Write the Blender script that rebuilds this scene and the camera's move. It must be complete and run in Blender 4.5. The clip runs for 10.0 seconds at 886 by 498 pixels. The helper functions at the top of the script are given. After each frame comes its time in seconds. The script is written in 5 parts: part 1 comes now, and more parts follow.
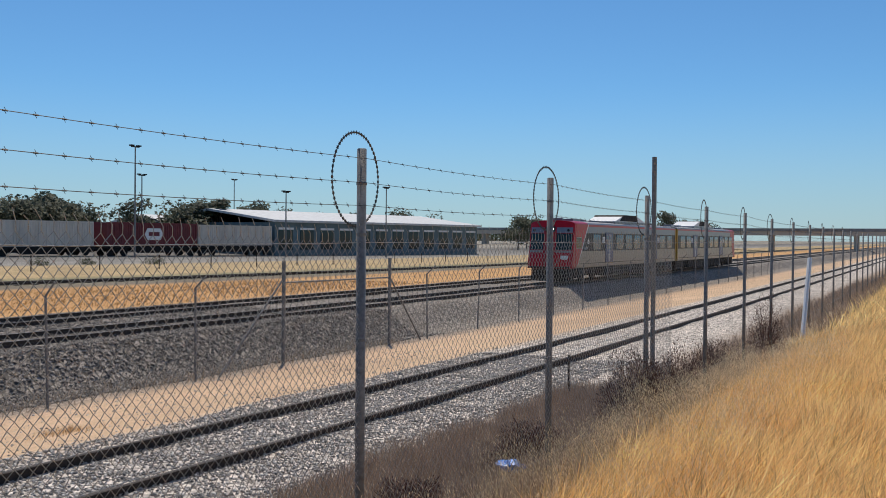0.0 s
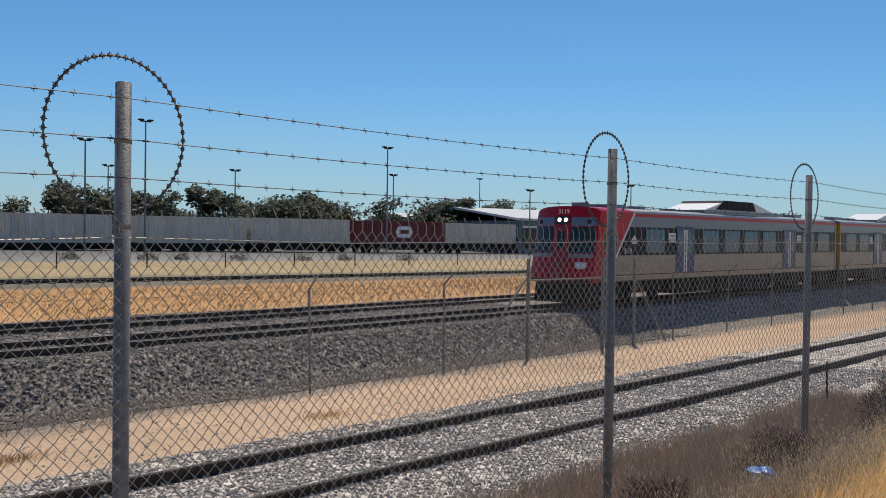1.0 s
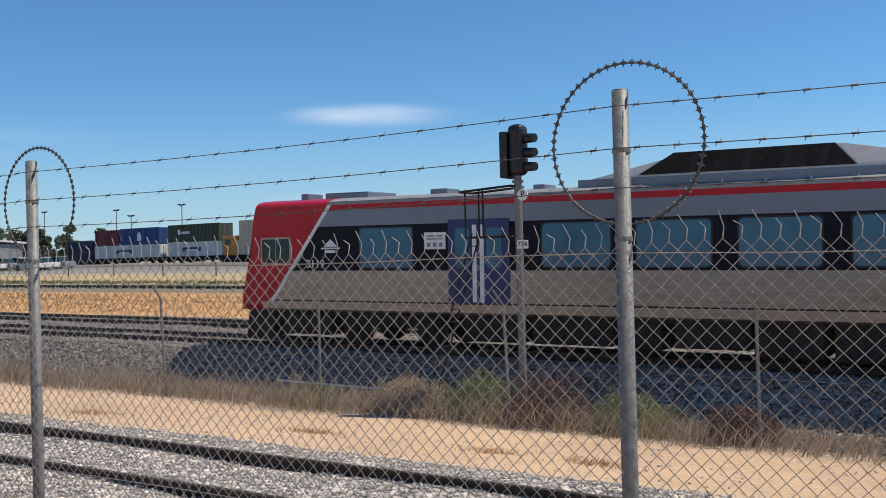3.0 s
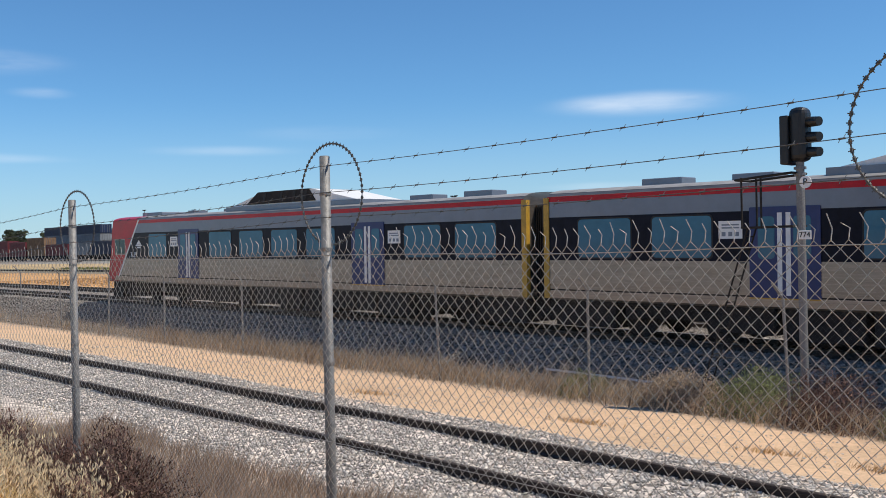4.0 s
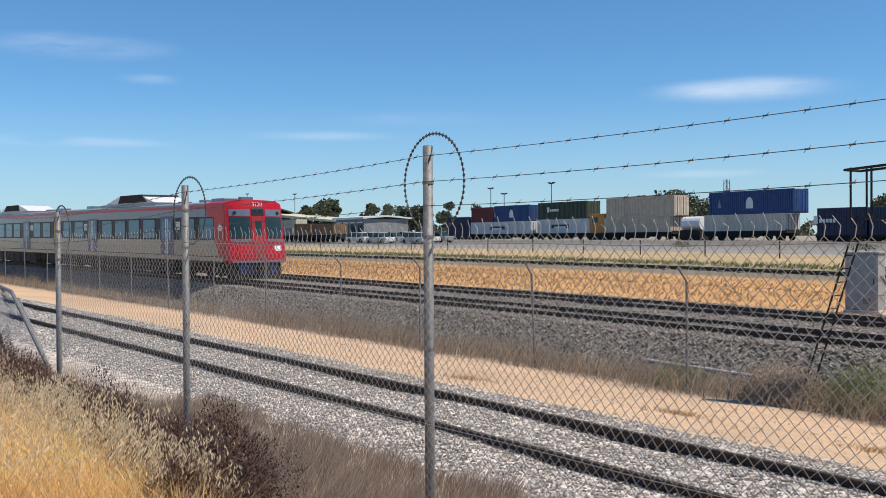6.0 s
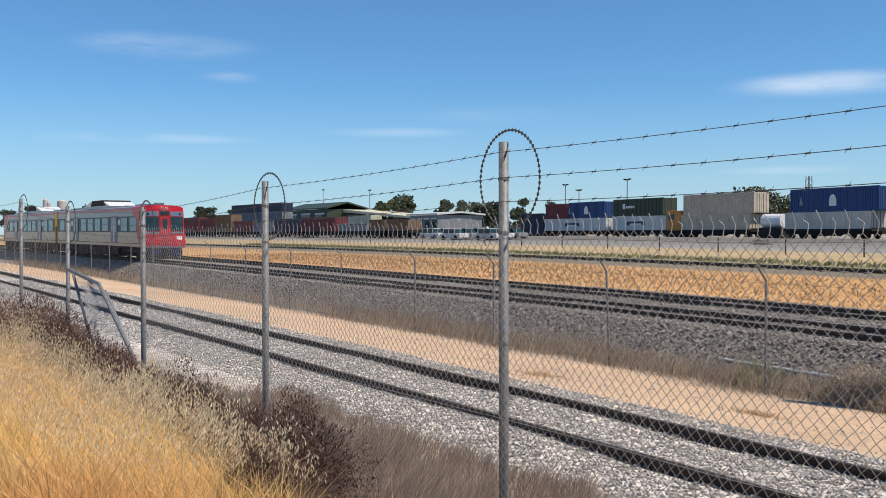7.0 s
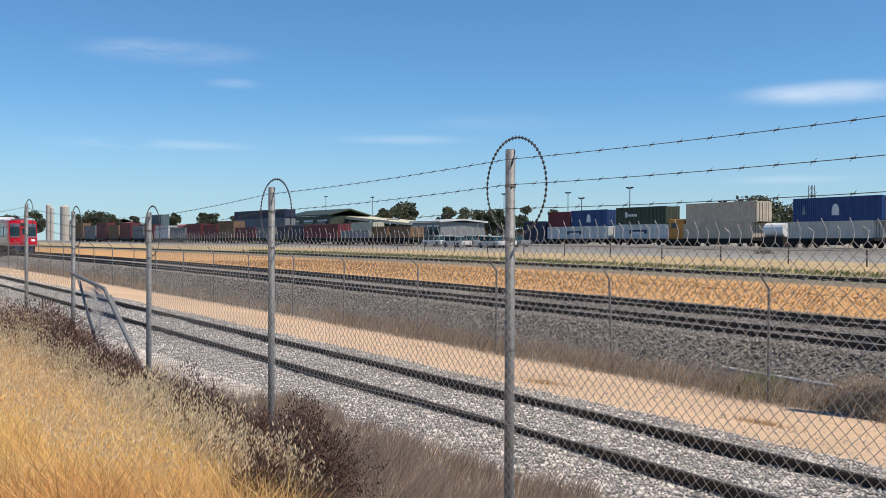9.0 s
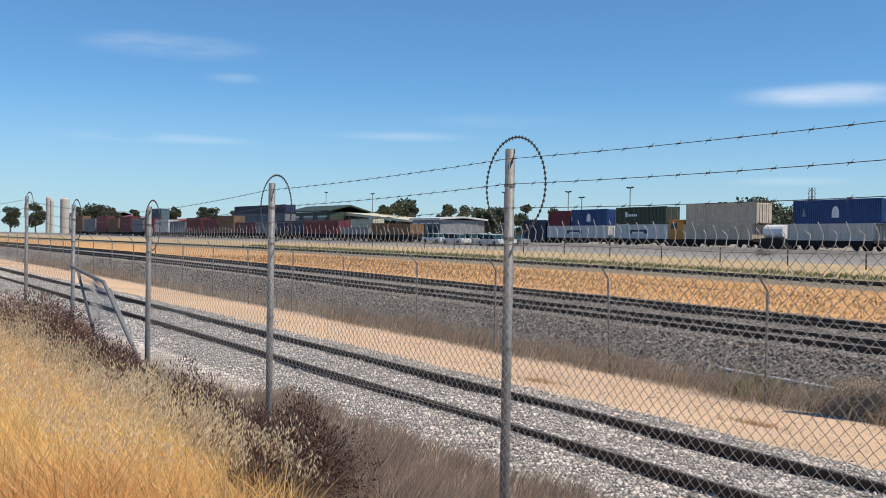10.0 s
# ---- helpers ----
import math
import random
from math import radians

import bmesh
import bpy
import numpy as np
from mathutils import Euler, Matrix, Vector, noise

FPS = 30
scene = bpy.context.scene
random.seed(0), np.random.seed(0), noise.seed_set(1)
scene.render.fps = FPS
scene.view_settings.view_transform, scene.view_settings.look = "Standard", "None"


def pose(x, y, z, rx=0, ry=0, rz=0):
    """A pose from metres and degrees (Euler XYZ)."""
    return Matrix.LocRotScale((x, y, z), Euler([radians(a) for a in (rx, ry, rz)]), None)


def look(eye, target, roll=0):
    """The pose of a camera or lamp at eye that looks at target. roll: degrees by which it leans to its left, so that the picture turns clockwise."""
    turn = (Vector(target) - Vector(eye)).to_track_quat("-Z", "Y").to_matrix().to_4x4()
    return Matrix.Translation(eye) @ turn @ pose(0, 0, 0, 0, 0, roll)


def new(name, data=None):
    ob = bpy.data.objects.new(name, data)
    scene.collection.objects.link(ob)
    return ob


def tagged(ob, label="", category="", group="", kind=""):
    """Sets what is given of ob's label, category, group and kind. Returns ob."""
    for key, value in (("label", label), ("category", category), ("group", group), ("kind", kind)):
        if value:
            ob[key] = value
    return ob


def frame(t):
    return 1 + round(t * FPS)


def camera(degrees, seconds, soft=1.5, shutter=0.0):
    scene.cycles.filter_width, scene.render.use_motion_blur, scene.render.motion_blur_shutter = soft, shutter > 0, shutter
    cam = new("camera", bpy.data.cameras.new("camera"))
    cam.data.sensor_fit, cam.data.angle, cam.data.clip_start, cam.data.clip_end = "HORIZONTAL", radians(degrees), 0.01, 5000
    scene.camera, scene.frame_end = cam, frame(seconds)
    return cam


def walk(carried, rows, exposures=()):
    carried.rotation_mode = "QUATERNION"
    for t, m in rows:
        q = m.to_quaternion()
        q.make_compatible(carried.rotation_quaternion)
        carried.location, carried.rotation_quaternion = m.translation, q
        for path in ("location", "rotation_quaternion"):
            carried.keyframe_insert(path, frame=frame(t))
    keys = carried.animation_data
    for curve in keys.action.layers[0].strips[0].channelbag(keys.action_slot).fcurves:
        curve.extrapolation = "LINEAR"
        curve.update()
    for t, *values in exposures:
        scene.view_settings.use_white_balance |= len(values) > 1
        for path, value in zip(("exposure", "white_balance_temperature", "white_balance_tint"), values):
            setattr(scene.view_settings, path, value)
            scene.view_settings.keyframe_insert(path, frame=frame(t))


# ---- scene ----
cam = camera(48.6, 10.0, soft=0.9)

# seconds, eye, yaw, pitch, roll
ROWS = [
    (0.00, 1.414, -2.881, 1.958, -62.99, -0.66, 0.47),
    (0.50, 1.250, -2.969, 1.961, -58.61, -0.77, 0.58),
    (1.00, 1.280, -2.920, 1.960, -48.88, -0.90, 0.75),
    (1.50, 1.239, -2.903, 1.960, -38.40, -0.94, 0.44),
    (1.60, 1.229, -2.912, 1.962, -36.27, -0.95, 0.37),
    (1.80, 1.221, -2.900, 1.962, -31.07, -0.89, 0.36),
    (1.90, 1.210, -2.900, 1.966, -27.81, -0.94, 0.40),
    (2.00, 1.187, -2.910, 1.963, -23.88, -0.94, 0.24),
    (2.10, 1.175, -2.910, 1.959, -19.21, -0.91, 0.11),
    (2.20, 1.175, -2.890, 1.959, -13.55, -0.92, -0.11),
    (2.40, 1.164, -2.899, 1.957, -1.63, -0.80, -0.26),
    (2.60, 1.138, -2.920, 1.953, 10.34, -0.49, -0.62),
    (2.80, 1.104, -2.947, 1.948, 21.44, -0.10, -1.06),
    (3.00, 1.073, -2.973, 1.943, 30.74, 0.26, -1.48),
    (3.15, 1.057, -2.986, 1.940, 35.98, 0.45, -1.70),
    (3.30, 1.050, -2.991, 1.939, 39.32, 0.52, -1.79),
    (3.50, 1.042, -2.982, 1.939, 41.91, 0.22, -1.50),
    (4.00, 1.051, -2.995, 1.939, 46.28, 0.07, -1.23),
    (4.50, 1.062, -3.007, 1.940, 47.52, -0.10, -0.96),
    (5.00, 1.078, -3.022, 1.951, 47.66, -0.38, -0.49),
    (5.50, 1.096, -3.049, 1.944, 48.21, -0.53, -0.37),
    (6.00, 1.102, -3.067, 1.952, 51.90, -0.66, -0.40),
    (6.20, 1.115, -3.080, 1.947, 53.39, -0.72, -0.28),
    (6.60, 1.120, -3.087, 1.948, 55.70, -0.77, -0.21),
    (7.00, 1.132, -3.100, 1.949, 56.20, -0.86, -0.08),
    (7.50, 1.140, -3.109, 1.950, 56.08, -0.93, 0.02),
    (8.00, 1.132, -3.104, 1.948, 56.11, -0.93, 0.13),
    (8.50, 1.131, -3.113, 1.947, 56.23, -0.78, 0.25),
    (9.00, 1.151, -3.142, 1.943, 56.33, -0.43, 0.22),
    (9.50, 1.142, -3.139, 1.949, 56.31, -0.53, 0.35),
    (10.00, 1.171, -3.150, 1.948, 56.31, -0.58, 0.95),
]
walk(cam, [(t, pose(x, y, z, 90 + pitch, 0, yaw) @ pose(0, 0, 0, 0, 0, roll)) for t, x, y, z, yaw, pitch, roll in ROWS],
     exposures=((0.0, -0.16), (1.0, -0.2), (2.2, -0.15), (3.3, 0.23), (10.0, 0.22)))

# ---- sky, sun, exposure ----
SUN_AZ, SUN_EL = 57.0, 58.0          # degrees from +y towards +x, and up
world = bpy.data.worlds.new("sky")
scene.world = world
world.use_nodes = True


def build_sky():
    nt = world.node_tree
    n, l = nt.nodes, nt.links
    bg = n["Background"]
    sky = n.new("ShaderNodeTexSky")
    sky.sky_type, sky.sun_disc = "NISHITA", False
    sky.sun_elevation, sky.sun_rotation = radians(SUN_EL), radians(SUN_AZ)
    sky.air_density, sky.dust_density, sky.ozone_density, sky.altitude = 1.0, 0.0, 5.0, 800
    # thin streaks of high cloud, each a stretched soft spot broken by noise
    co = n.new("ShaderNodeTexCoord")
    noi = n.new("ShaderNodeTexNoise")
    mp = n.new("ShaderNodeMapping")
    mp.inputs["Scale"].default_value = (6, 6, 34)
    l.new(co.outputs["Generated"], mp.inputs["Vector"])
    l.new(mp.outputs["Vector"], noi.inputs["Vector"])
    noi.inputs["Scale"].default_value, noi.inputs["Detail"].default_value = 1.3, 7
    total = None
    # azimuth (left of +y), elevation, half width, half height, strength
    for az, el, w, h, s in ((72.0, 10.5, 5.0, 0.8, 0.5), (34.7, 8.1, 5.6, 0.75, 0.6), (72.9, 5.4, 6.5, 0.35, 0.35),
                            (68.4, 8.9, 1.8, 0.35, 0.25), (58.9, 5.9, 5.0, 0.35, 0.2), (36.9, 3.5, 4.0, 0.3, 0.2), (52.9, 6.9, 5.0, 0.5, 0.12)):
        m = n.new("ShaderNodeMapping")
        m.vector_type = "TEXTURE"
        m.inputs["Rotation"].default_value = (0, radians(-el), radians(90 + az))
        m.inputs["Scale"].default_value = (1, radians(w), radians(h))
        l.new(co.outputs["Generated"], m.inputs["Vector"])
        sub = n.new("ShaderNodeVectorMath")
        sub.operation = "SUBTRACT"
        sub.inputs[1].default_value = (1, 0, 0)
        l.new(m.outputs["Vector"], sub.inputs[0])
        ln = n.new("ShaderNodeVectorMath")
        ln.operation = "LENGTH"
        l.new(sub.outputs["Vector"], ln.inputs[0])
        rng = n.new("ShaderNodeMapRange")
        rng.interpolation_type = "SMOOTHERSTEP"
        rng.inputs["From Min"].default_value, rng.inputs["From Max"].default_value = 1.25, 0.0
        rng.inputs["To Min"].default_value, rng.inputs["To Max"].default_value = 0, s
        l.new(ln.outputs["Value"], rng.inputs["Value"])
        if total is None:
            total = rng.outputs["Result"]
        else:
            add = n.new("ShaderNodeMath")
            l.new(total, add.inputs[0])
            l.new(rng.outputs["Result"], add.inputs[1])
            total = add.outputs[0]
    ramp = n.new("ShaderNodeMapRange")
    ramp.inputs["From Min"].default_value, ramp.inputs["From Max"].default_value = 0.3, 0.72
    l.new(noi.outputs["Fac"], ramp.inputs["Value"])
    mul = n.new("ShaderNodeMath")
    mul.operation = "MULTIPLY"
    l.new(total, mul.inputs[0])
    l.new(ramp.outputs["Result"], mul.inputs[1])
    mix = n.new("ShaderNodeMix")
    mix.data_type = "RGBA"
    l.new(mul.outputs[0], mix.inputs["Factor"])
    tint = n.new("ShaderNodeVectorMath")
    tint.operation = "MULTIPLY"
    tint.inputs[1].default_value = (0.60, 0.89, 1.04)
    l.new(sky.outputs["Color"], tint.inputs[0])
    # milky air low over the horizon
    sepz = n.new("ShaderNodeSeparateXYZ")
    l.new(co.outputs["Generated"], sepz.inputs[0])
    low = n.new("ShaderNodeMapRange")
    low.interpolation_type = "SMOOTHSTEP"
    low.inputs["From Min"].default_value, low.inputs["From Max"].default_value = 0.16, -0.02
    low.inputs["To Min"].default_value, low.inputs["To Max"].default_value = 0.0, 0.62
    l.new(sepz.outputs["Z"], low.inputs["Value"])
    milk = n.new("ShaderNodeMix")
    milk.data_type = "RGBA"
    l.new(low.outputs["Result"], milk.inputs["Factor"])
    l.new(tint.outputs["Vector"], milk.inputs["A"])
    milk.inputs["B"].default_value = (3.9, 4.9, 5.9, 1)
    l.new(milk.outputs["Result"], mix.inputs["A"])
    mix.inputs["B"].default_value = (8.5, 8.8, 9.2, 1)
    l.new(mix.outputs["Result"], bg.inputs["Color"])
    bg.inputs["Strength"].default_value = 0.104


build_sky()
sun = new("sun", bpy.data.lights.new("sun", "SUN"))
sun.data.energy, sun.data.angle, sun.data.color = 4.2, radians(0.6), (1.0, 0.91, 0.78)
sun.matrix_world = look((60 * math.sin(radians(SUN_AZ)), 60 * math.cos(radians(SUN_AZ)), 60 * math.tan(radians(SUN_EL))), (0, 0, 0))


# ---- materials ----
def mat(name, color, rough=0.6, metal=0.0, vary=0.12, scale=8.0, bump=0.0, bump_scale=40.0, color2=None, island=0.0, fine=0.0, spec=0.5, stretch=(1, 1, 1), through_light=0.0):
    """Base colour broken at two scales by noise, with fine relief."""
    m = bpy.data.materials.new(name)
    m.use_nodes = True
    nt = m.node_tree
    n, l = nt.nodes, nt.links
    b = n["Principled BSDF"]
    b.inputs["Roughness"].default_value, b.inputs["Metallic"].default_value = rough, metal
    b.inputs["Specular IOR Level"].default_value = spec
    co = n.new("ShaderNodeTexCoord")
    mp = n.new("ShaderNodeMapping")
    mp.inputs["Scale"].default_value = stretch
    l.new(co.outputs["Object"], mp.inputs["Vector"])
    noi = n.new("ShaderNodeTexNoise")
    noi.inputs["Scale"].default_value, noi.inputs["Detail"].default_value, noi.inputs["Roughness"].default_value = scale, 8, 0.65
    l.new(mp.outputs["Vector"], noi.inputs["Vector"])
    ramp = n.new("ShaderNodeValToRGB")
    c2 = color2 or tuple(c * (1 - 2.2 * vary) for c in color)
    ramp.color_ramp.elements[0].color = (*[max(0, c) for c in c2], 1)
    ramp.color_ramp.elements[1].color = (*[min(1, c * (1 + vary)) for c in color], 1)
    ramp.color_ramp.elements[0].position, ramp.color_ramp.elements[1].position = 0.3, 0.66
    l.new(noi.outputs["Fac"], ramp.inputs["Fac"])
    out = ramp.outputs["Color"]
    if island:
        geo = n.new("ShaderNodeNewGeometry")
        rng = n.new("ShaderNodeMapRange")
        rng.inputs["To Min"].default_value, rng.inputs["To Max"].default_value = 1 - island, 1 + island
        l.new(geo.outputs["Random Per Island"], rng.inputs["Value"])
        mul = n.new("ShaderNodeVectorMath")
        mul.operation = "SCALE"
        l.new(out, mul.inputs[0])
        l.new(rng.outputs["Result"], mul.inputs["Scale"])
        out = mul.outputs["Vector"]
    l.new(out, b.inputs["Base Color"])
    if through_light:
        tr = n.new("ShaderNodeBsdfTranslucent")
        l.new(out, tr.inputs["Color"])
        mx = n.new("ShaderNodeMixShader")
        mx.inputs["Fac"].default_value = through_light
        l.new(b.outputs["BSDF"], mx.inputs[1])
        l.new(tr.outputs["BSDF"], mx.inputs[2])
        l.new(mx.outputs["Shader"], n["Material Output"].inputs["Surface"])
    if fine:
        rr = n.new("ShaderNodeMapRange")
        rr.inputs["To Min"].default_value, rr.inputs["To Max"].default_value = max(0.02, rough - fine), min(1, rough + fine)
        l.new(noi.outputs["Fac"], rr.inputs["Value"])
        l.new(rr.outputs["Result"], b.inputs["Roughness"])
    if bump:
        n2 = n.new("ShaderNodeTexNoise")
        n2.inputs["Scale"].default_value, n2.inputs["Detail"].default_value = bump_scale, 6
        l.new(co.outputs["Object"], n2.inputs["Vector"])
        bp = n.new("ShaderNodeBump")
        bp.inputs["Strength"].default_value, bp.inputs["Distance"].default_value = bump, 0.02
        l.new(n2.outputs["Fac"], bp.inputs["Height"])
        l.new(bp.outputs["Normal"], b.inputs["Normal"])
    return m


def glow(name, color, strength):
    m = bpy.data.materials.new(name)
    m.use_nodes = True
    b = m.node_tree.nodes["Principled BSDF"]
    b.inputs["Base Color"].default_value = (*color, 1)
    b.inputs["Emission Color"].default_value = (*color, 1)
    b.inputs["Emission Strength"].default_value = strength
    return m


GALV = mat("galvanised_steel", (0.205, 0.203, 0.20), 0.55, 0.15, 0.18, 30, 0.15, 120, fine=0.12)
WIRE = mat("weathered_wire", (0.42, 0.395, 0.36), 0.42, 0.35, 0.2, 60)
DULLWIRE = mat("dull_old_wire", (0.18, 0.168, 0.152), 0.65, 0.2, 0.2, 60)
BARB = mat("dark_barbed_wire", (0.10, 0.10, 0.10), 0.6, 0.3, 0.2, 60)
RAIL = mat("rusty_rail_steel", (0.055, 0.04, 0.032), 0.75, 0.1, 0.3, 12, 0.3, 90)
RAILTOP = mat("worn_rail_head", (0.30, 0.27, 0.25), 0.4, 0.8, 0.2, 20)
CONC = mat("weathered_concrete", (0.52, 0.47, 0.41), 0.9, 0, 0.15, 9, 0.3, 60)
DARKCONC = mat("stained_sleeper", (0.16, 0.14, 0.12), 0.9, 0, 0.2, 9, 0.3, 60)
STONE = mat("ballast_stone", (0.43, 0.405, 0.375), 0.9, 0, 0.25, 25, 0.2, 120, island=0.5)
STONE_DARK = mat("dark_ballast_stone", (0.27, 0.24, 0.21), 0.9, 0, 0.25, 25, 0.2, 120, island=0.5)
STRAW = mat("dry_golden_grass", (0.95, 0.68, 0.34), 0.75, 0, 0.2, 0.8, color2=(0.78, 0.49, 0.21), island=0.5, spec=0.25, through_light=0.5)
SEED = mat("pale_oat_seed_heads", (0.88, 0.73, 0.48), 0.7, 0, 0.12, 6, island=0.3, spec=0.3, through_light=0.5)
TWIG = mat("dry_purple_brown_twigs", (0.155, 0.09, 0.07), 0.85, 0, 0.25, 5, island=0.4, spec=0.2)
GREYGRASS = mat("grey_dead_grass", (0.47, 0.345, 0.245), 0.85, 0, 0.2, 4, island=0.45, spec=0.2, through_light=0.25)
PALEGRASS = mat("pale_dead_grass", (0.50, 0.385, 0.27), 0.85, 0, 0.25, 3, island=0.5, spec=0.2, through_light=0.3)
BROWNGRASS = mat("brown_dry_grass", (0.50, 0.30, 0.13), 0.85, 0, 0.25, 0.6, island=0.3, spec=0.2, through_light=0.35)
GREENWEED = mat("green_weed_leaves", (0.23, 0.25, 0.10), 0.7, 0, 0.25, 4, island=0.4, through_light=0.3)
LEAF = mat("gum_leaves", (0.105, 0.115, 0.062), 0.7, 0, 0.3, 0.8, island=0.45, through_light=0.2)
BARK = mat("gum_bark", (0.22, 0.17, 0.13), 0.9, 0, 0.2, 5, 0.4, 30)
RED = mat("red_train_paint", (0.44, 0.006, 0.018), 0.32, 0, 0.08, 3, spec=0.3, fine=0.06)
SILVER = mat("ribbed_stainless", (0.30, 0.262, 0.23), 0.30, 0.75, 0.12, 2.0, fine=0.08, stretch=(0.6, 1, 4))
GREYPAINT = mat("blue_grey_train_paint", (0.17, 0.19, 0.235), 0.30, 0.3, 0.05, 2)
ROOF = mat("dusty_train_roof", (0.30, 0.29, 0.28), 0.55, 0.1, 0.15, 2)
BAND = mat("near_black_window_band", (0.008, 0.009, 0.019), 0.35, 0, 0.2, 4, spec=0.12)
NAVY = mat("navy_door_paint", (0.008, 0.022, 0.12), 0.35, 0, 0.1, 4)
WHITE = mat("white_paint", (0.75, 0.75, 0.74), 0.45, 0, 0.05, 6)
YELLOW = mat("yellow_end_paint", (0.46, 0.27, 0.035), 0.5, 0, 0.1, 6)
UNDER = mat("grimy_underframe_and_sill_shade", (0.022, 0.019, 0.017), 0.85, 0.1, 0.3, 6, 0.3, 30)
RUBBER = mat("black_rubber", (0.02, 0.02, 0.02), 0.75, 0, 0.2, 10)
PILOT = mat("blue_pilot_paint", (0.02, 0.045, 0.18), 0.5, 0, 0.1, 8)
BLACK = mat("black_signal_paint", (0.012, 0.012, 0.013), 0.45, 0, 0.2, 10)
CABINET = mat("grey_cabinet_paint", (0.30, 0.31, 0.31), 0.5, 0, 0.1, 5, 0.1, 40)
BLUEPLASTIC = mat("bright_blue_plastic", (0.03, 0.22, 0.72), 0.4, 0, 0.1, 12)
HEADLAMP = glow("lit_headlamp", (1.0, 0.85, 0.6), 6.0)


def glass(name, color, rough=0.06):
    m = mat(name, color, rough, 0, 0.08, 1.5)
    m.node_tree.nodes["Principled BSDF"].inputs["IOR"].default_value = 1.33
    return m


PANE = glass("blue_tinted_train_glass", (0.05, 0.155, 0.235))
SCREEN = glass("dark_windscreen_glass", (0.02, 0.045, 0.05))


# ---- mesh helpers ----
def mesh_of(name, verts, faces, material, smooth=False):
    me = bpy.data.meshes.new(name)
    me.from_pydata([tuple(v) for v in verts], [], [tuple(f) for f in faces])
    me.update()
    if material:
        me.materials.append(material)
    if smooth:
        me.polygons.foreach_set("use_smooth", [True] * len(me.polygons))
    return me


def part(name, geo, material, parent=None, label="", smooth=False):
    """geo: a pair of vertex and face lists, or a bmesh. One mesh object under a thing or part."""
    if isinstance(geo, bmesh.types.BMesh):
        me = bpy.data.meshes.new(name)
        bmesh.ops.recalc_face_normals(geo, faces=geo.faces[:])
        geo.to_mesh(me)
        geo.free()
        me.materials.append(material)
        if smooth:
            me.polygons.foreach_set("use_smooth", [True] * len(me.polygons))
    else:
        me = mesh_of(name, geo[0], geo[1], material, smooth)
    ob = new(name, me)
    ob.parent = parent
    if label:
        tagged(ob, label)
    return ob


def thing(name, label, category, m=None, group="", kind=""):
    ob = new(name)
    ob.empty_display_size = 0.1
    if m is not None:
        ob.matrix_basis = m
    return tagged(ob, label, category, group, kind)


class Geo:
    """Vertices and faces gathered from simple solids."""

    def __init__(self):
        self.v, self.f = [], []

    def add(self, verts, faces):
        k = len(self.v)
        self.v += [tuple(p) for p in verts]
        self.f += [tuple(i + k for i in face) for face in faces]
        return self

    def box(self, x0, x1, y0, y1, z0, z1):
        return self.add([(x0, y0, z0), (x1, y0, z0), (x1, y1, z0), (x0, y1, z0), (x0, y0, z1), (x1, y0, z1), (x1, y1, z1), (x0, y1, z1)],
                        [(0, 3, 2, 1), (4, 5, 6, 7), (0, 1, 5, 4), (1, 2, 6, 5), (2, 3, 7, 6), (3, 0, 4, 7)])

    def rod(self, a, b, r, n=6, r2=None):
        a, b = Vector(a), Vector(b)
        d = (b - a).normalized()
        s = d.cross(Vector((0, 0, 1)) if abs(d.z) < 0.9 else Vector((1, 0, 0))).normalized()
        t = d.cross(s)
        r2 = r if r2 is None else r2
        vs = []
        for p, q in ((a, r), (b, r2)):
            vs += [p + q * (math.cos(2 * math.pi * i / n) * s + math.sin(2 * math.pi * i / n) * t) for i in range(n)]
        return self.add(vs, [(i, (i + 1) % n, n + (i + 1) % n, n + i) for i in range(n)] + [tuple(range(n - 1, -1, -1)), tuple(range(n, 2 * n))])

    def prism(self, poly, y0, y1):
        """poly: (x, z) corners, extruded from y0 to y1."""
        n = len(poly)
        return self.add([(x, y0, z) for x, z in poly] + [(x, y1, z) for x, z in poly],
                        [(i, (i + 1) % n, n + (i + 1) % n, n + i) for i in range(n)] + [tuple(range(n - 1, -1, -1)), tuple(range(n, 2 * n))])

    def tube(self, pts, r, n=5, closed=False):
        m = len(pts)
        for i in range(m if closed else m - 1):
            self.rod(pts[i], pts[(i + 1) % m], r, n)
        return self

    @property
    def out(self):
        return self.v, self.f


def bevelled(x0, x1, y0, y1, z0, z1, r=0.02, seg=2):
    bm = bmesh.new()
    bmesh.ops.create_cube(bm, size=1, matrix=Matrix.LocRotScale(((x0 + x1) / 2, (y0 + y1) / 2, (z0 + z1) / 2), None, (x1 - x0, y1 - y0, z1 - z0)))
    bmesh.ops.bevel(bm, geom=bm.edges[:], offset=r, segments=seg, affect="EDGES", profile=0.5)
    return bm


def text_mesh(body, size, depth=0.004):
    cu = bpy.data.curves.new("letters", "FONT")
    cu.body, cu.size, cu.extrude, cu.align_x, cu.align_y = body, size, depth, "CENTER", "CENTER"
    tmp = bpy.data.objects.new("letters", cu)
    scene.collection.objects.link(tmp)
    me = bpy.data.meshes.new_from_object(tmp.evaluated_get(bpy.context.evaluated_depsgraph_get()))
    bpy.data.objects.remove(tmp)
    bpy.data.curves.remove(cu)
    return me


def lettering(body, size, m, material, parent, label=""):
    me = text_mesh(body, size)
    me.materials.clear()
    me.materials.append(material)
    ob = new("lettering", me)
    ob.parent = parent
    ob.matrix_basis = m
    return tagged(ob, label) if label else ob


